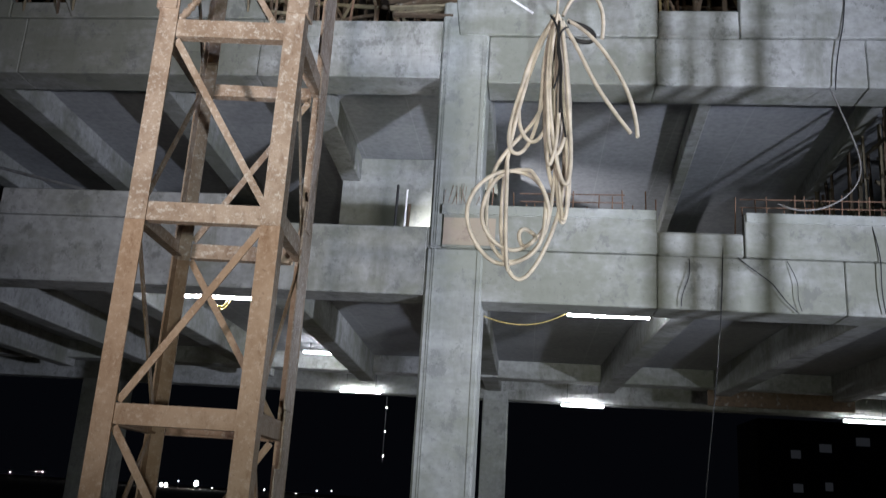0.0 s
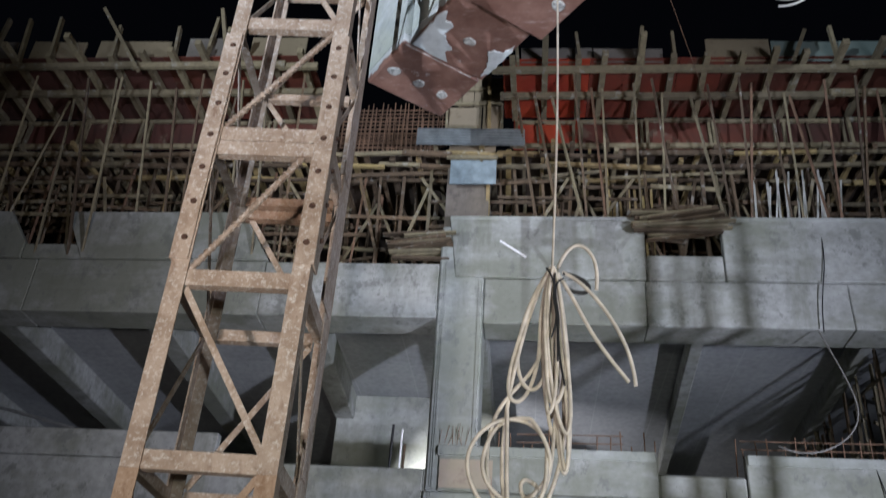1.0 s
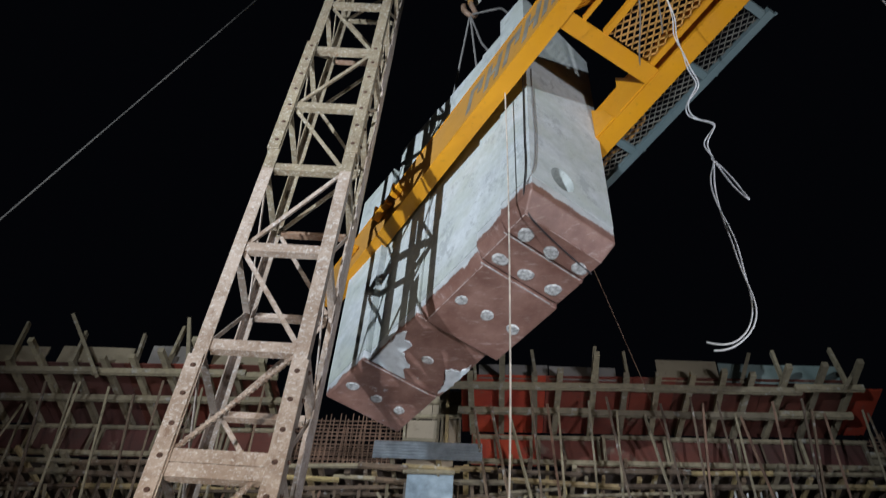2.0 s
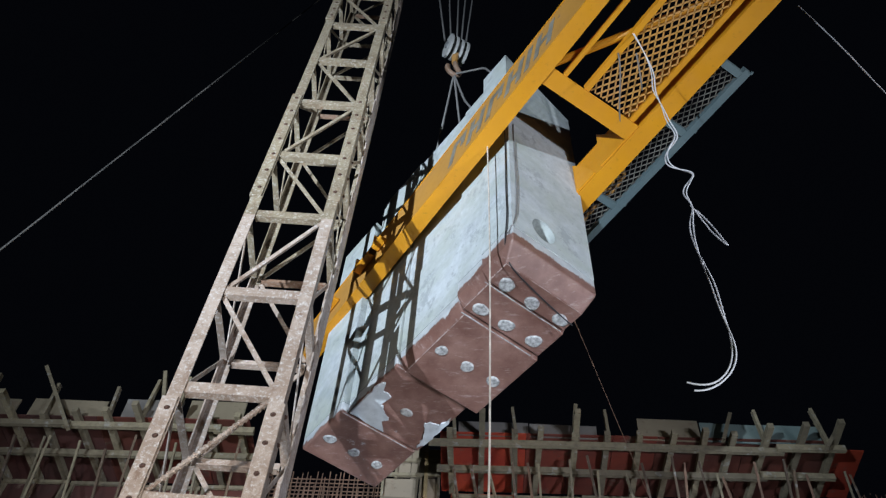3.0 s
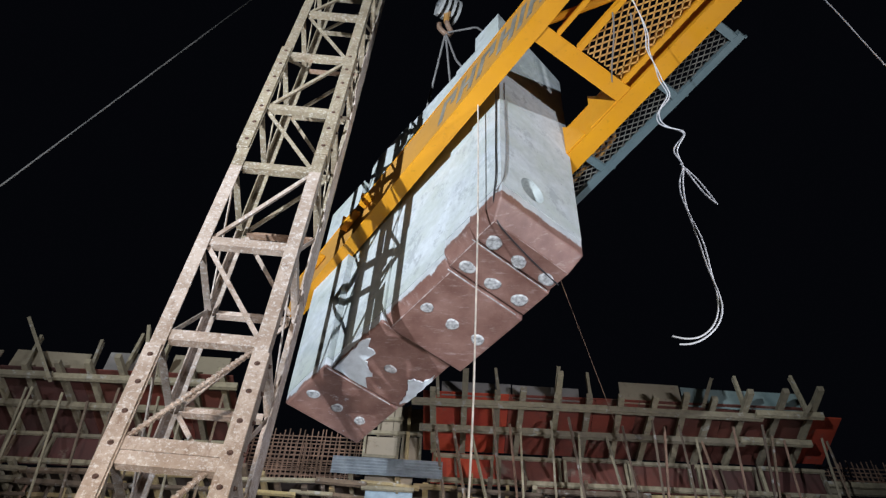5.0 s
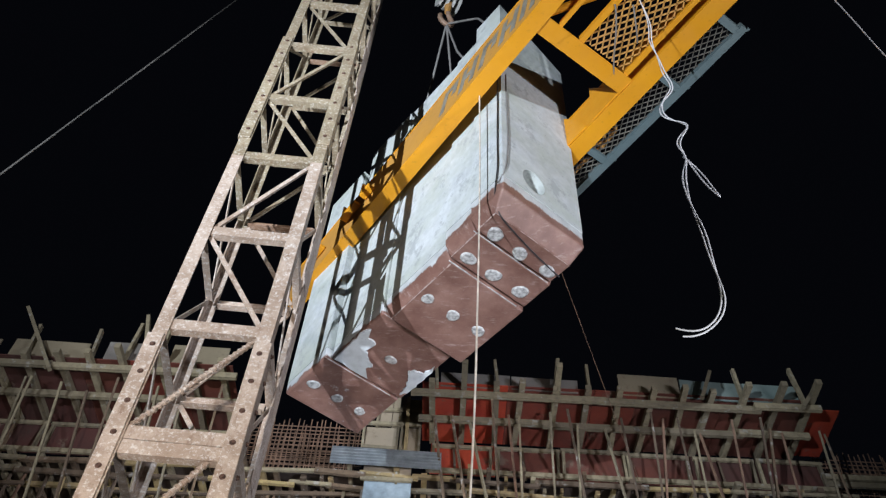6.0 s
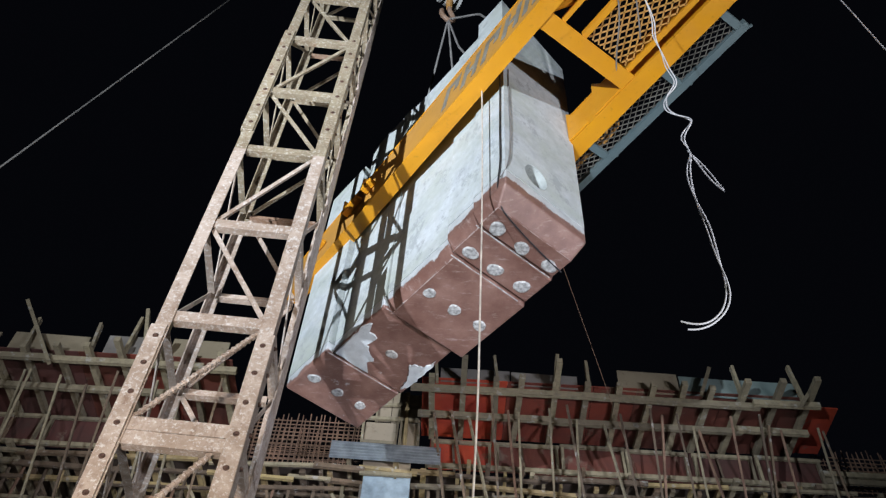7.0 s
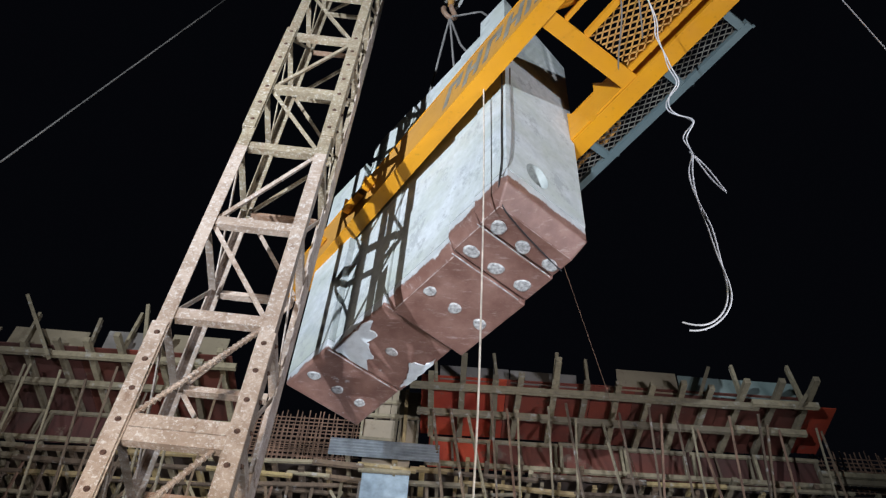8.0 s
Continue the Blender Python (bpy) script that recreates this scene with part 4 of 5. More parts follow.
# raking props from the parapet to the deck edge
for i in range(22):
    x = -0.4 + i * 0.31 + R(-0.1, 0.1)
    mat = rng.choice((TIMBER_DARK, TIMBER_DARK, REBAR, TIMBER))
    tagged(stick("raking_prop", (x + R(0.0, 0.45), FY - 0.02, 9.49), (x + R(-0.15, 0.15), 10.6 + R(0, 0.7), DZ - 0.12), 0.035, 0.05, mat), "thin slanting prop under the cantilevered deck", "prop", "raking props")
for i in range(24):
    x = -13.5 + i * 0.4 + R(-0.1, 0.1)
    if -8.6 < x < -7.5 or x > -5.2:
        foot = (x, FY + 0.02, 8.62)
    else:
        foot = (x - R(0.0, 0.5), FY - 0.02, 9.53)
    tagged(stick("raking_prop", foot, (x + R(0.0, 0.5), 10.6 + R(0, 0.7), DZ - 0.12), 0.035, 0.055, rng.choice((TIMBER, TIMBER_DARK, TIMBER_DARK, TIMBER))), "thin slanting prop under the cantilevered deck", "prop", "raking props")

# props, ledgers and braces under the slab formwork of the top storey
for row, y in enumerate((12.3, 13.1, 14.0, 15.1, 16.4)):
    fw = empty("falsework", pose(0, y, 8.6), "row of timber props tied by ledgers under the slab formwork", "falsework", "falsework rows of the top storey")
    x = -14.0 + R(0, 0.3)
    while x < 12.5:
        lean = R(-0.16, 0.16)
        mat = rng.choice((TIMBER, TIMBER_DARK, REBAR, TIMBER_YELLOW if rng.random() < 0.3 else TIMBER_DARK, TIMBER_DARK))
        w = R(0.035, 0.06)
        stick("prop", (x, y, 8.6), (x + lean, y + R(-0.1, 0.1), 10.75), w, w, mat, fw)
        if rng.random() < 0.5:
            stick("brace", (x, y - 0.08, 8.8 + R(0, 0.5)), (x + R(0.3, 0.9) * rng.choice((-1, 1)), y - 0.08, 10.5), 0.025, 0.05, rng.choice((TIMBER, TIMBER_DARK)), fw)
        x += R(0.16, 0.5) if row else R(0.2, 0.55)
    for z in (9.0, 9.3, 9.62, 9.9, 10.15, 10.4, 10.58):
        xa = -14.2
        while xa < 12:
            l = R(0.5, 2.4)
            if rng.random() < 0.5:
                stick("ledger", (xa, y - 0.06 + R(-0.05, 0.05), z + R(-0.1, 0.1)), (xa + l, y - 0.06 + R(-0.05, 0.05), z + R(-0.1, 0.1)), 0.04, R(0.045, 0.075), rng.choice((TIMBER, TIMBER_DARK, TIMBER_DARK)), fw)
            xa += l
for k in range(104):
    x = -14.0 + k * 0.255 + R(-0.07, 0.07)
    tagged(stick("joist", (x, FY + R(-0.45, 0.25), 10.72 + R(-0.03, 0.03)), (x + R(-0.08, 0.08), FY + 2.6, 10.75), R(0.05, 0.1), 0.08, rng.choice((TIMBER, TIMBER_DARK, TIMBER_YELLOW))), "timber joist carrying the slab formwork", "joist", "joists of the top storey")
for y in (FY - 0.2, FY + 0.12, FY + 0.55):
    xa = -14.0
    while xa < 12:
        l = R(0.7, 2.2)
        tagged(stick("stringer", (xa, y + R(-0.05, 0.05), 10.63 + R(-0.03, 0.03)), (xa + l, y + R(-0.05, 0.05), 10.62 + R(-0.05, 0.05)), R(0.04, 0.08), R(0.05, 0.09), rng.choice((TIMBER, TIMBER_DARK, TIMBER_YELLOW))), "timber stringer under the joists", "stringer", "stringers of the top storey")
        xa += l - 0.1
# Soffit colour is near black to carry the shade above the props.
slab("formwork_soffit", (-14.5, FY + 0.1, 10.82), (12.5, 24.0, 10.86), SHADED_SOFFIT_PLY, "plywood soffit of the slab formwork, coloured near black for shade", 0, "formwork")

# column form at the top of the front column
cf = empty("column_form", pose(-1.2, FY, 10.0), "timber and plywood column form beside a blue sheet", "formwork")
bm = bmesh.new()
# The core's darker brown stands for the dim light above the parapet.
box(bm, (-0.36, 0.12, -0.695), (0.36, 0.8, 0.62))
part("concrete_core", bm, SHADED_COL, cf, "brown column head, shade put into its colour")
for x0, x1, z0, z1, mat in (
        (-0.19, 0.04, 1.72, 2.34, PLY_TAN), (0.05, 0.29, 1.7, 2.4, PLY_TAN), (0.3, 0.55, 1.73, 2.36, EDGE_TAN),
        (-0.38, 0.15, 1.19, 1.68, PLY_TAN), (0.26, 0.55, 1.2, 1.7, PLY_TAN), (-0.33, 0.46, 0.56, 1.0, PLY_TAN), (-0.29, 0.48, 0.05, 0.54, HAZE_BLUE)):
    bm = bmesh.new()
    box(bm, (x0, -0.16, z0), (x1, -0.13, z1))
    part("form_board", bm, mat, cf, bev=0.004)
for x, z0, z1 in ((-0.4, 11.15, 11.75), (0.17, 11.15, 12.4), (0.23, 10.5, 11.8), (0.56, 10.9, 12.3), (-0.2, 11.66, 12.3)):
    stick("batten", (-1.2 + x, FY - 0.19, z0), (-1.2 + x + R(-0.03, 0.03), FY - 0.19, z1), 0.04, 0.07, TIMBER, cf, (0, 1, 0))
for x0, x1, z in ((-1.6, -1.04, 11.18), (-1.6, -0.62, 11.7), (-1.42, -0.62, 12.02), (-1.55, -0.7, 10.53)):
    stick("clamp", (x0, FY - 0.24, z), (x1, FY - 0.24, z + R(-0.02, 0.02)), 0.05, 0.06, TIMBER, cf)
tagged(stick("yellow_prop", (-0.84, FY + 0.45, 8.6), (-0.88, FY - 0.38, 12.2), 0.06, 0.06, TIMBER_YELLOW), "yellow steel prop beside the column form", "prop")

# corrugated sheet leaning on the form
bm = bmesh.new()
pts = []
for k in range(46):
    pts.append((0.02 * math.sin(k * math.pi / 4), k * 0.0075))
a = [bm.verts.new((-2.05, FY - 0.5 + p, 10.6 + q)) for p, q in pts]
b = [bm.verts.new((-0.25, FY - 0.5 + p, 10.57 + q)) for p, q in pts]
for k in range(45):
    bm.faces.new((a[k], b[k], b[k + 1], a[k + 1]))
bmesh.ops.solidify(bm, geom=bm.faces[:], thickness=0.004)
solid("corrugated_sheet", bm, GALV_SHEET, "grey corrugated galvanised sheet laid across the forms", "metal sheet")


def rebar_mat(name, x0, x1, y, z0, z1, step, label):
    bm = bmesh.new()
    x = x0
    while x < x1:
        rod(bm, (x, y, z0), (x + R(-0.03, 0.03), y + R(-0.02, 0.02), z1 + R(-0.04, 0.1)), 0.011, 5)
        x += step
    z = z0 + 0.05
    while z < z1:
        rod(bm, (x0 - 0.05, y + 0.02, z), (x1 + 0.05, y + 0.02, z + R(-0.02, 0.02)), 0.011, 5)
        z += step
    return solid(name, bm, REBAR, label, "rebar", kind="stuff")


rebar_mat("rebar_mat", -3.7, -1.7, 12.1, 10.95, 12.0, 0.085, "rusty reinforcing bar mat standing between the decks")
rebar_mat("rebar_mat", -3.7, -1.7, 12.35, 10.95, 11.95, 0.1, "rusty reinforcing bar mat standing between the decks")
rebar_mat("rebar_mat", 6.3, 11.0, 12.2, 11.1, 11.95, 0.09, "rusty reinforcing bar mat beyond the deck")
rebar_mat("rebar_mat", 6.3, 11.0, 12.5, 11.1, 11.95, 0.1, "rusty reinforcing bar mat beyond the deck")
for z in (11.05, 11.2):
    tagged(stick("ledger", (6.2, FY - 0.05, z), (11.0, FY - 0.05, z + 0.02), 0.05, 0.1, TIMBER), "grey timber edge board below the rebar", "timber")

# pale steel tubes standing behind the parapet
for k in range(16):
    x = 3.4 + k * 0.085 + R(-0.04, 0.04)
    tagged(stick("steel_tube", (x, FY + 0.35, 8.6), (x + R(0.05, 0.3), FY + 0.3, 10.55 + R(-0.25, 0.2)), 0.03, 0.03, PALE_TUBE), "pale steel scaffold tube leaning behind the parapet", "tube", "leaning scaffold tubes")
for k in range(7):
    x = 1.2 + k * 0.11 + R(-0.03, 0.03)
    tagged(stick("steel_tube", (x, FY + 0.45, 8.6), (x + R(-0.05, 0.1), FY + 0.45, 10.2 + R(-0.2, 0.3)), 0.05, 0.04, rng.choice((PALE_TUBE, TIMBER_YELLOW))), "pale upright tube behind the parapet", "tube", "leaning scaffold tubes")
# bundles of planks and bars lying over the parapet
for x0, x1, zc, n in ((-2.35, -1.42, 8.78, 16), (1.55, 2.95, 9.32, 26)):
    pb = empty("plank_bundle", pose((x0 + x1) / 2, FY, zc), "loose bundle of brown planks resting on the beam", "planks")
    for k in range(n):
        z = zc + R(-0.22, 0.2)
        ya = FY + R(-0.28, 0.1)
        stick("plank", (x0 + R(-0.15, 0.25), ya, z + R(-0.06, 0.06)), (x1 + R(-0.3, 0.1), ya + R(-0.1, 0.15), z + R(0.0, 0.18)), 0.09, 0.03, TIMBER_DARK if k % 2 else TIMBER, pb)

# starter bars above the lower parapet
bm = bmesh.new()
for k in range(46):
    x = -1.4 + k * 0.17 + R(-0.05, 0.05)
    if 1.65 < x < 2.7:
        continue
    rod(bm, (x, FY + 0.2, 5.3), (x + R(-0.03, 0.03), FY + 0.2, 5.62 + R(0.1, 0.38)), 0.01, 5)
for z in (5.78, 5.9):
    rod(bm, (-0.3, FY + 0.2, z), (1.2, FY + 0.2, z + 0.02), 0.009, 5)
    rod(bm, (2.8, FY + 0.2, z), (6.3, FY + 0.2, z + 0.03), 0.009, 5)
solid("starter_bars", bm, REBAR, "rusty starter bars above the lower parapet", "rebar", kind="stuff")

# timber falsework inside the upper storey at the east end
fw = empty("falsework", pose(6, 13.5, 5.27), "raking timber falsework inside the upper storey", "falsework")
for k in range(40):
    y = 12.75 + (k % 20) * 0.42
    x = 5.7 + R(-0.1, 0.1) + (k // 20) * 0.5
    stick("prop", (x, y, 5.27), (x + R(-0.2, 0.2), y + R(-0.15, 0.15), 8.3), 0.04, 0.05, rng.choice((TIMBER, TIMBER_DARK)), fw)
for k in range(30):
    x, y, z = R(5.55, 6.3), R(12.75, 20), R(5.8, 8.1)
    if k % 2:
        stick("ledger", (x, y, z), (x + R(-0.1, 0.1), y + R(0.8, 2.0), z + R(-0.25, 0.25)), 0.03, 0.06, TIMBER, fw)
    else:
        stick("brace", (x, y, z), (x + R(0.3, 0.8), y + R(-0.2, 0.2), z + R(-0.35, 0.35)), 0.03, 0.06, TIMBER, fw)


# ---- fluorescent battens under the lower slab ----
def batten(x, y, z, length, turn=0):
    e = empty("tube_light", pose(x, y, z, 0, 0, turn), "lit white fluorescent batten hung below the slab", "tube light", "tube lights below the slab")
    bm = bmesh.new()
    box(bm, (-length / 2, -0.04, 0.03), (length / 2, 0.04, 0.08))
    part("housing", bm, WHITE, e, bev=0.006)
    bm = bmesh.new()
    rod(bm, (-length / 2 + 0.03, 0, 0), (length / 2 - 0.03, 0, 0), 0.022, 10)
    part("tube", bm, TUBE, e, "glowing tube")
    for s in (-1, 1):
        bm = bmesh.new()
        rod(bm, (s * length * 0.35, 0, 0.08), (s * length * 0.35, 0, max(0.2, 4.99 - z)), 0.006, 5)
        part("hanger", bm, BLACK, e)
    return e


batten(1.04, 12.78, 4.28, 1.24)
batten(-4.86, 12.78, 4.33, 1.24)
for x, z in ((-4.82, 4.36), (1.4, 4.28), (8.9, 4.24)):
    batten(x, BACK - 0.3, z, 1.2)
for x, y in ((-4.9, 20.5), (9.3, 21.5)):
    batten(x, y, 4.75, 1.2)

# ---- cables ----
cable("lamp_flex", [(-5.04, 12.78, 4.37), (-5.0, 12.78, 4.18), (-4.84, 12.78, 4.08), (-4.68, 12.78, 4.18), (-4.64, 12.78, 4.37)], 0.01, FLEX, "yellow flex looped below the tube light", "cable", group="lamp flexes")
cable("lamp_flex", [(-4.96, 12.8, 4.37), (-4.92, 12.8, 4.23), (-4.82, 12.8, 4.15), (-4.72, 12.8, 4.23), (-4.7, 12.8, 4.37)], 0.01, FLEX, "yellow flex looped below the tube light", "cable", group="lamp flexes")
cable("lamp_flex", [(-0.78, 12.74, 4.2), (-0.4, 12.76, 4.06), (0.0, 12.76, 4.03), (0.44, 12.78, 4.3)], 0.006, FLEX, "yellow flex strung from the column to the tube light", "cable", group="lamp flexes")
cable("lift_rope", [CRANE @ Vector(p) for p in ((0.09, 6.6, 14.22), (0.14, 6.6, 11.5), (0.12, 6.6, 8.4), (0.13, 6.6, 7.3), (0.06, 6.6, 5.36))], 0.009, CREAM, "cream rope hanging from the jib", "rope")
coil = empty("cable_coil", CRANE @ pose(0.05, 6.6, 5.42) @ Matrix.Scale(1.05, 4), "hank of cream electric cable hanging on a rope", "cable coil")
g = random.Random(11)
for k in range(9):
    w, h = g.uniform(0.04, 0.13), g.uniform(1.1, 1.72)
    lean, dy, kink = g.uniform(-0.06, 0.07), g.uniform(-0.08, 0.08), g.uniform(0, 6)
    pts = []
    for i in range(13):
        a = 2 * math.pi * i / 12
        u = (1 - math.cos(a)) / 2
        pts.append((0.02 + lean * u + w * math.sin(a) * (0.75 + 0.3 * u) + 0.03 * math.sin(5 * u + kink) * u, dy * math.sin(a + k) + 0.02 * k - 0.1, -h * u + 0.03))
    cable("loop", pts, 0.0155, BLACK if k == 4 else CREAM, "", parent=coil)
cable("knot", [(0.04 * math.cos(1.25 * i) + 0.015, 0.04 * math.sin(1.25 * i), 0.05 - 0.014 * i) for i in range(18)], 0.016, CREAM, "", parent=coil)
# long loops swinging out to the side, and the round bight at the foot
for k, (xs, zs) in enumerate((
        ((0.0, 0.10, 0.15, 0.12, 0.02, -0.2, -0.36, -0.37, -0.24, -0.1, 0.0), (0.06, -0.3, -0.8, -1.35, -1.8, -2.2, -1.95, -1.3, -0.6, -0.1, 0.06)),
        ((0.0, -0.14, -0.3, -0.36, -0.2, -0.06, -0.1, 0.0), (0.06, -0.2, -0.7, -1.1, -1.15, -0.7, -0.3, 0.06)),
        ((-0.02, -0.2, -0.3, -0.2, -0.05, 0.05, 0.03), (0.07, -0.3, -0.75, -1.05, -1.0, -0.5, 0.05)),
        ((0.06, 0.0, -0.28, -0.46, -0.5, -0.3, -0.06, 0.02, 0.06, 0.06), (0.04, -0.7, -1.0, -1.25, -1.75, -2.05, -1.85, -1.6, -0.8, 0.0)))):
    cable("loop", [(x, 0.05 * math.sin(3 * i + k), z) for i, (x, z) in enumerate(zip(xs, zs))], 0.016, CREAM, "", parent=coil)
for cx, cz, rx, rz, ph in ((-0.3, -1.62, 0.3, 0.39, 0.4), (-0.26, -1.56, 0.25, 0.32, 1.1), (-0.16, -1.79, 0.06, 0.065, 0)):
    pts = [(cx + rx * math.cos(a + ph) * (1 + 0.1 * math.sin(3 * a + cx)), 0.05 * math.sin(2 * a) - 0.04, cz + rz * math.sin(a + ph) * (1 + 0.05 * math.cos(2 * a))) for a in (2 * math.pi * i / 14 for i in range(15))]
    cable("loop", pts, 0.016, CREAM, "", parent=coil)
cable("tail", [(0.06, 0, 0.02), (0.16, -0.02, -0.16), (0.27, -0.03, -0.44), (0.4, -0.04, -0.68), (0.59, -0.04, -0.94)], 0.016, CREAM, "", parent=coil)
cable("tail", [(0.1, 0, 0.04), (0.25, -0.02, -0.05), (0.5, -0.04, -0.38), (0.63, -0.04, -0.75), (0.64, -0.04, -0.97)], 0.016, CREAM, "", parent=coil)
cable("tail", [(0.06, 0, 0.08), (0.14, 0, 0.3), (0.3, 0, 0.36), (0.4, 0, 0.1), (0.37, 0, -0.12)], 0.016, CREAM, "", parent=coil)
cable("tail", [(0.1, 0, 0.03), (0.25, 0.0, 0.0), (0.37, 0.0, -0.12), (0.25, 0.02, -0.17), (0.12, 0.02, -0.1)], 0.017, BLACK, "black cable end", parent=coil)
cable("tail", [(-0.33, -0.05, -1.2), (-0.32, -0.05, -1.6), (-0.33, -0.05, -1.85), (-0.29, -0.05, -2.05)], 0.015, CREAM, "", parent=coil)
for k in range(3):
    cable("binding", [(-0.04 + 0.07 * k, -0.14, 0.0 - 0.05 * k), (0.05 - 0.03 * k, -0.16, -0.14), (-0.02 + 0.06 * k, -0.15, -0.28 - 0.1 * k), (0.07 - 0.02 * k, -0.14, -0.44 - 0.1 * k), (0.0 + 0.05 * k, -0.13, -0.62 - 0.2 * k)], 0.008, BLACK, "black binding wire", parent=coil)

wire = empty("hanging_wire", CRANE @ pose(2.1, 4.7, 13.7), "white twin wire with loose ends hanging from the jib", "wire")
SPINE_X = (0.12, 0.19, 0.21, 0.10, 0.16, 0.14, 0.24, 0.0, -0.06, 0.22, 0.22, 0.0, 0.11, 0.02, -0.03, -0.02, 0.02, 0.0, 0.02, -0.02, -0.13)
SPINE_Z = (0.6, -0.16, -1.03, -1.38, -1.97, -2.38, -2.75, -3.08, -3.5, -3.57, -3.68, -4.03, -4.28, -4.54, -4.86, -5.3, -5.63, -6.04, -6.43, -6.66, -6.88)
for side in (1, -1):
    pts = []
    for i, (x, z) in enumerate(zip(SPINE_X, SPINE_Z)):
        o = side * 0.022 * math.cos(i * 1.15) if i > 1 else side * 0.01
        pts.append((x + o, side * 0.015 * math.sin(i * 1.15), z))
    end = (-0.46, -6.94) if side > 0 else (-0.42, -7.03)
    pts += [(-0.31, 0.0, -7.0 - 0.04 * (side < 0)), (end[0], 0.0, end[1])]
    cable("strand", pts, 0.0078, WHITE, "", parent=wire)
cable("loose_end", [(0.07, 0.02, -4.25), (0.13, 0.02, -4.45), (0.17, 0.02, -4.75), (0.33, 0.02, -5.06), (0.27, 0.03, -4.85), (0.2, 0.03, -4.5), (0.1, 0.03, -4.3)], 0.0078, WHITE, "", parent=wire)
for k, (x, y) in enumerate(((2.03, 5.0), (2.3, 5.0))):
    cable("frayed_cord", [CRANE @ Vector(p) for p in ((x, y, 14.24), (x + 0.1, y + 0.35, 14.13), (x + 0.05 + 0.08 * k, y + 0.7 - 0.2 * k, 14.17), (x + 0.16, y + 1.2 - 0.6 * k, 14.24))], 0.01, GREY_ROPE, "grey frayed cord caught in the walkway mesh", "rope", group="frayed cords")
cable("wire_east", [CRANE @ Vector(p) for p in ((5.0, 4.7, 15.5), (5.12, 4.7, 13.92), (5.14, 4.7, 13.0), (5.17, 4.7, 12.1), (5.5, 4.9, 10.0), (6.6, 6.2, 8.4))] + [(8.2, FY - 0.05, 9.0)], 0.007, WHITE, "white twin wire looped from the jib", "wire")
cable("guy_rope", [(-12.044, 8.5, 0.0), (-3.39, 8.5, 31.91)], 0.017, STEEL_ROPE, "grey steel guy rope across the night sky", "rope")
for xa, za, xb, zb, rr in ((2.51, 5.2, 2.09, 0.4, 0.007), (2.05, 4.94, 1.93, 4.26, 0.006), (2.7, 4.98, 3.46, 4.22, 0.007), (4.35, 9.3, 4.12, 7.5, 0.009), (4.46, 5.62, 4.57, 4.25, 0.008), (3.35, 4.95, 3.5, 4.25, 0.005)):
    dx, dz = xb - xa, zb - za
    cable("loose_wire", [(xa, FY - 0.02, za), (xa + 0.2 * dx + 0.03, FY - 0.08, za + 0.25 * dz), (xa + 0.6 * dx + 0.05, FY - 0.09, za + 0.5 * dz), (xa + 0.75 * dx - 0.03, FY - 0.08, za + 0.75 * dz), (xb, FY - 0.07, zb)], rr, BLACK, "thin black loose wire hanging down the concrete", "wire", group="loose wires on the concrete")
cable("loose_wire", [(4.05, FY - 0.07, 7.5), (4.3, FY - 0.1, 6.75), (4.5, FY - 0.1, 6.2), (4.0, FY - 0.1, 5.68), (3.5, FY - 0.08, 5.62), (3.25, FY - 0.08, 5.75)], 0.012, GREY_ROPE, "grey cable looped over the parapet", "wire", group="loose wires on the concrete")
cable("pipe", [(-9.6, FY + 0.3, 6.4), (-6.85, FY + 0.05, 5.72)], 0.025, STEEL, "thin steel pipe across the opening", "pipe")

# ---- distant lamps ----
g = random.Random(3)
for k in range(20):
    x, z, r = g.uniform(-200, -60), g.uniform(0.4, 2.6), g.uniform(0.04, 0.11)
    if k == 0:
        x, z, r = -111.8, 2.0, 0.8
    if k == 1:
        x, z, r = -122.4, 0.9, 0.62
    if k == 2:
        x, z, r = -124.0, 0.9, 0.5
    bm = bmesh.new()
    rod(bm, (x, 300.1, 0), (x, 300.1, z), 0.06, 6)
    n_pole = len(bm.faces)
    bmesh.ops.create_icosphere(bm, subdivisions=1, radius=r, matrix=Matrix.Translation((x, 300, z)))
    bm.faces.ensure_lookup_table()
    for f in bm.faces[n_pole:]:
        f.material_index = 1
    solid("distant_lamp", bm, [BLACK, FAR_LAMP], "far white street lamp on a pole at night", "lamp", "distant lamps")
# a string of bulbs under the back beam
string = empty("light_string", pose(-4.15, 25.3, 4.38), "string of small white bulbs hanging from the back beam", "string light")
bm = bmesh.new()
rod(bm, (0, 0, 0.03), (0, 0, -1.9), 0.008, 5)
part("cord", bm, BLACK, string)
for dz in (-0.37, -1.04, -1.72):
    bm = bmesh.new()
    bmesh.ops.create_icosphere(bm, subdivisions=1, radius=0.018, matrix=Matrix.Translation((0.02, 0, dz)))
    part("bulb", bm, BULB, string, "lit bulb")

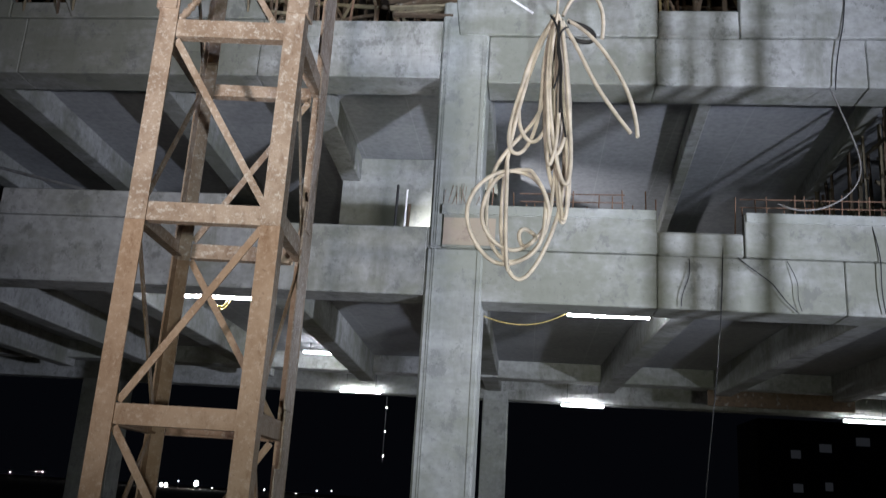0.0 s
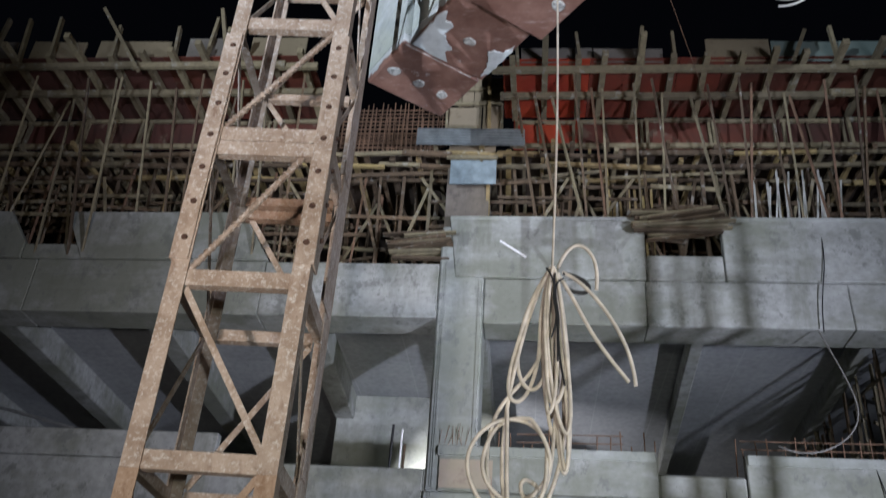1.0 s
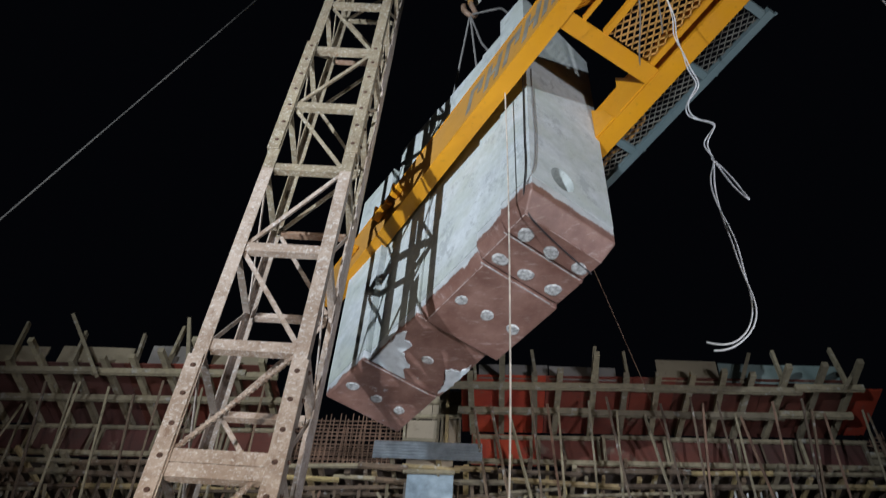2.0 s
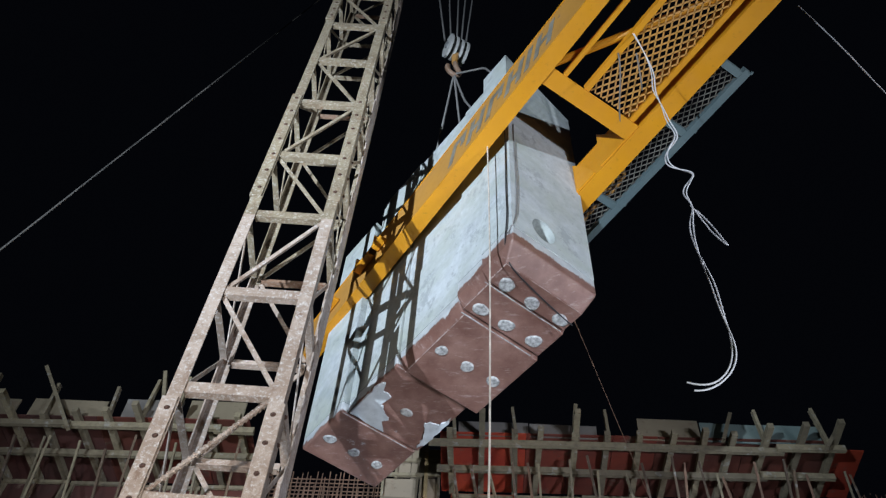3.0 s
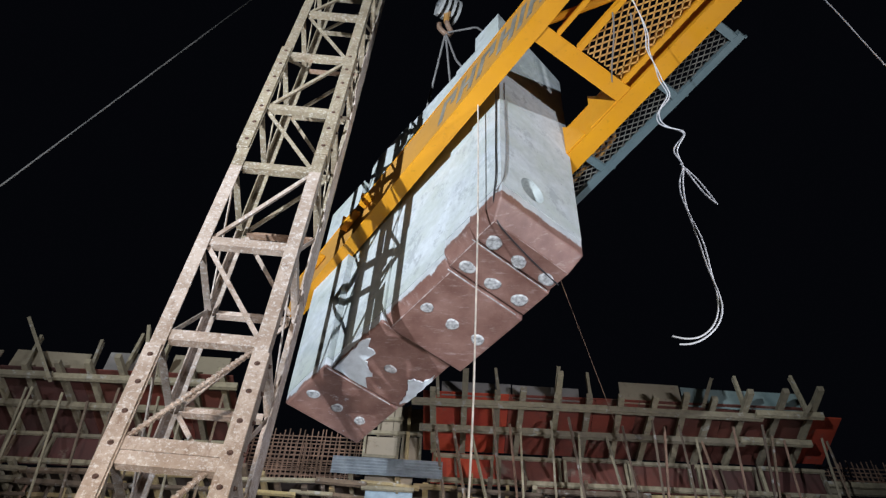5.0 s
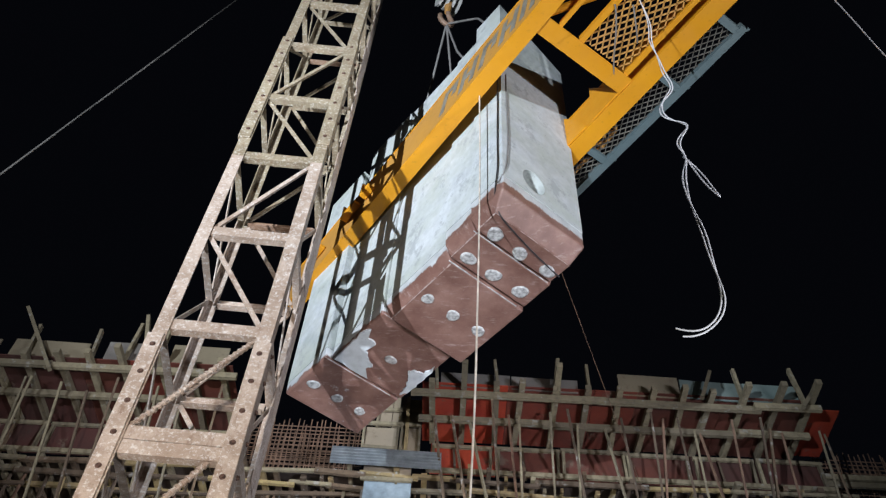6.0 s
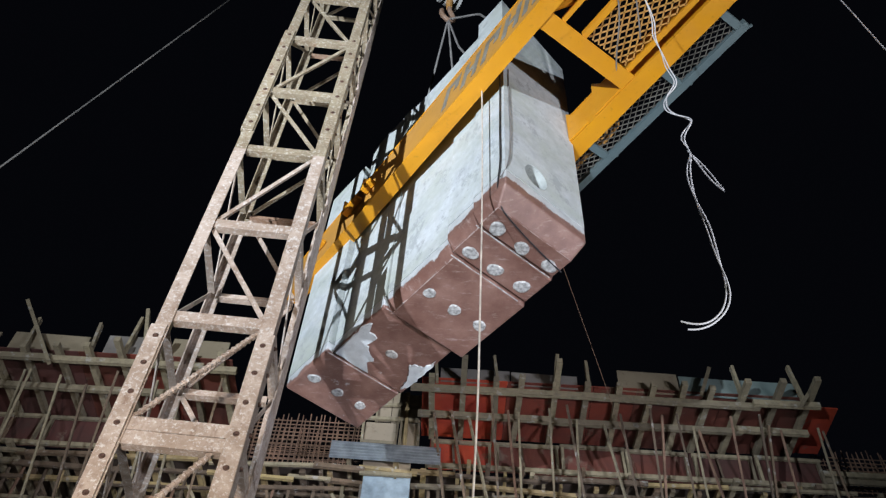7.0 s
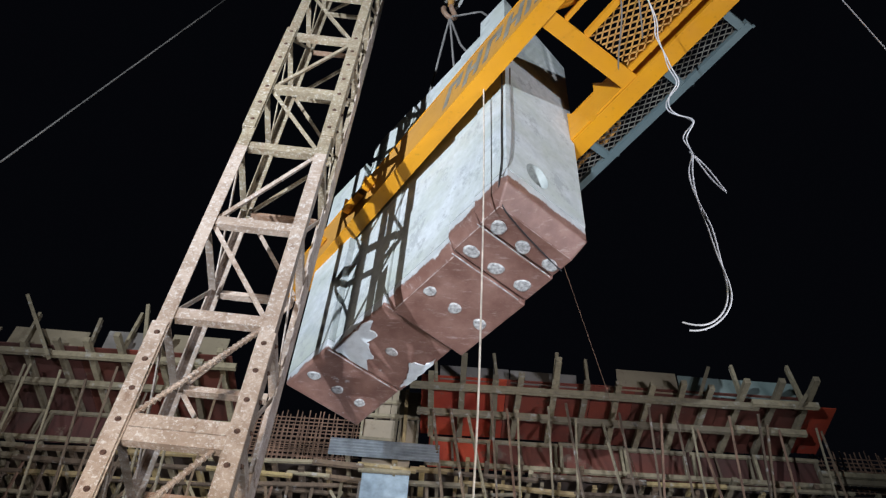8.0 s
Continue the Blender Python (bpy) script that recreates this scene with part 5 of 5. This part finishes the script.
# ---- dark building far behind, with a few dim windows ----
far = empty("far_building", pose(45, 125, 0), "dark distant building with a few dim windows", "building")
bm = bmesh.new()
box(bm, (-14, 0, 0), (18, 12, 15))
part("wall", bm, FAR_WALL, far)
for x, z, w in ((-9.1, 10.4, 1.3), (-5.2, 11.4, 1.6), (-9.0, 6.0, 1.3), (-0.3, 12.5, 1.8), (-5.0, 6.4, 1.0)):
    bm = bmesh.new()
    box(bm, (x - w / 2, -0.06, z - 0.55), (x + w / 2, -0.01, z + 0.55))
    part("window", bm, DIM_WINDOW, far, "dimly lit window")

# ---- poles and clutter in the lit upper bay ----
for x, z1, rr, mat in ((-2.12, 6.02, 0.02, BLACK), (-1.98, 5.95, 0.016, WHITE), (-1.93, 5.72, 0.022, TIMBER_DARK)):
    bm = bmesh.new()
    rod(bm, (x, FY + 0.3, 5.28), (x + 0.01, FY + 0.3, z1), rr, 8)
    solid("pole", bm, mat, "short upright pole on the slab edge", "pole", "poles on the slab edge")
tuft = bmesh.new()
for k in range(26):
    x = R(-1.4, -0.9)
    rod(tuft, (x, FY - 0.02, 5.6), (x + R(-0.09, 0.09), FY + R(-0.08, 0.05), 5.64 + R(0.08, 0.3)), 0.004, 4)
solid("tie_wire", tuft, REBAR, "tuft of bent tie wire on the upstand", "wire", kind="stuff")


# ---- unseen lattice added between the east floodlight and the frame to shade the facade ----
st = empty("shadow_lattice", pose(5.9, 6.2, 0), "unseen narrow steel lattice added to cast the facade shadow", "scaffold")
for dx in (-0.42, -0.14, 0.09, 0.44):
    bm = bmesh.new()
    box(bm, (dx - 0.045, -0.05, 0), (dx + 0.045, 0.05, 6.1))
    part("post", bm, STEEL, st)
for k in range(9):
    z = 0.5 + k * 0.68
    bm = bmesh.new()
    box(bm, (-0.47, -0.062, z), (0.49, -0.054, z + 0.07))
    part("ledger", bm, STEEL, st)

bm = bmesh.new()
bar(bm, (-0.62, FY - 0.0515, 9.01), (-0.2, FY - 0.0515, 8.71), 0.003, 0.035)
solid("cement_smear", bm, WHITE, "white smear of cement on the parapet", "smear", kind="structure")
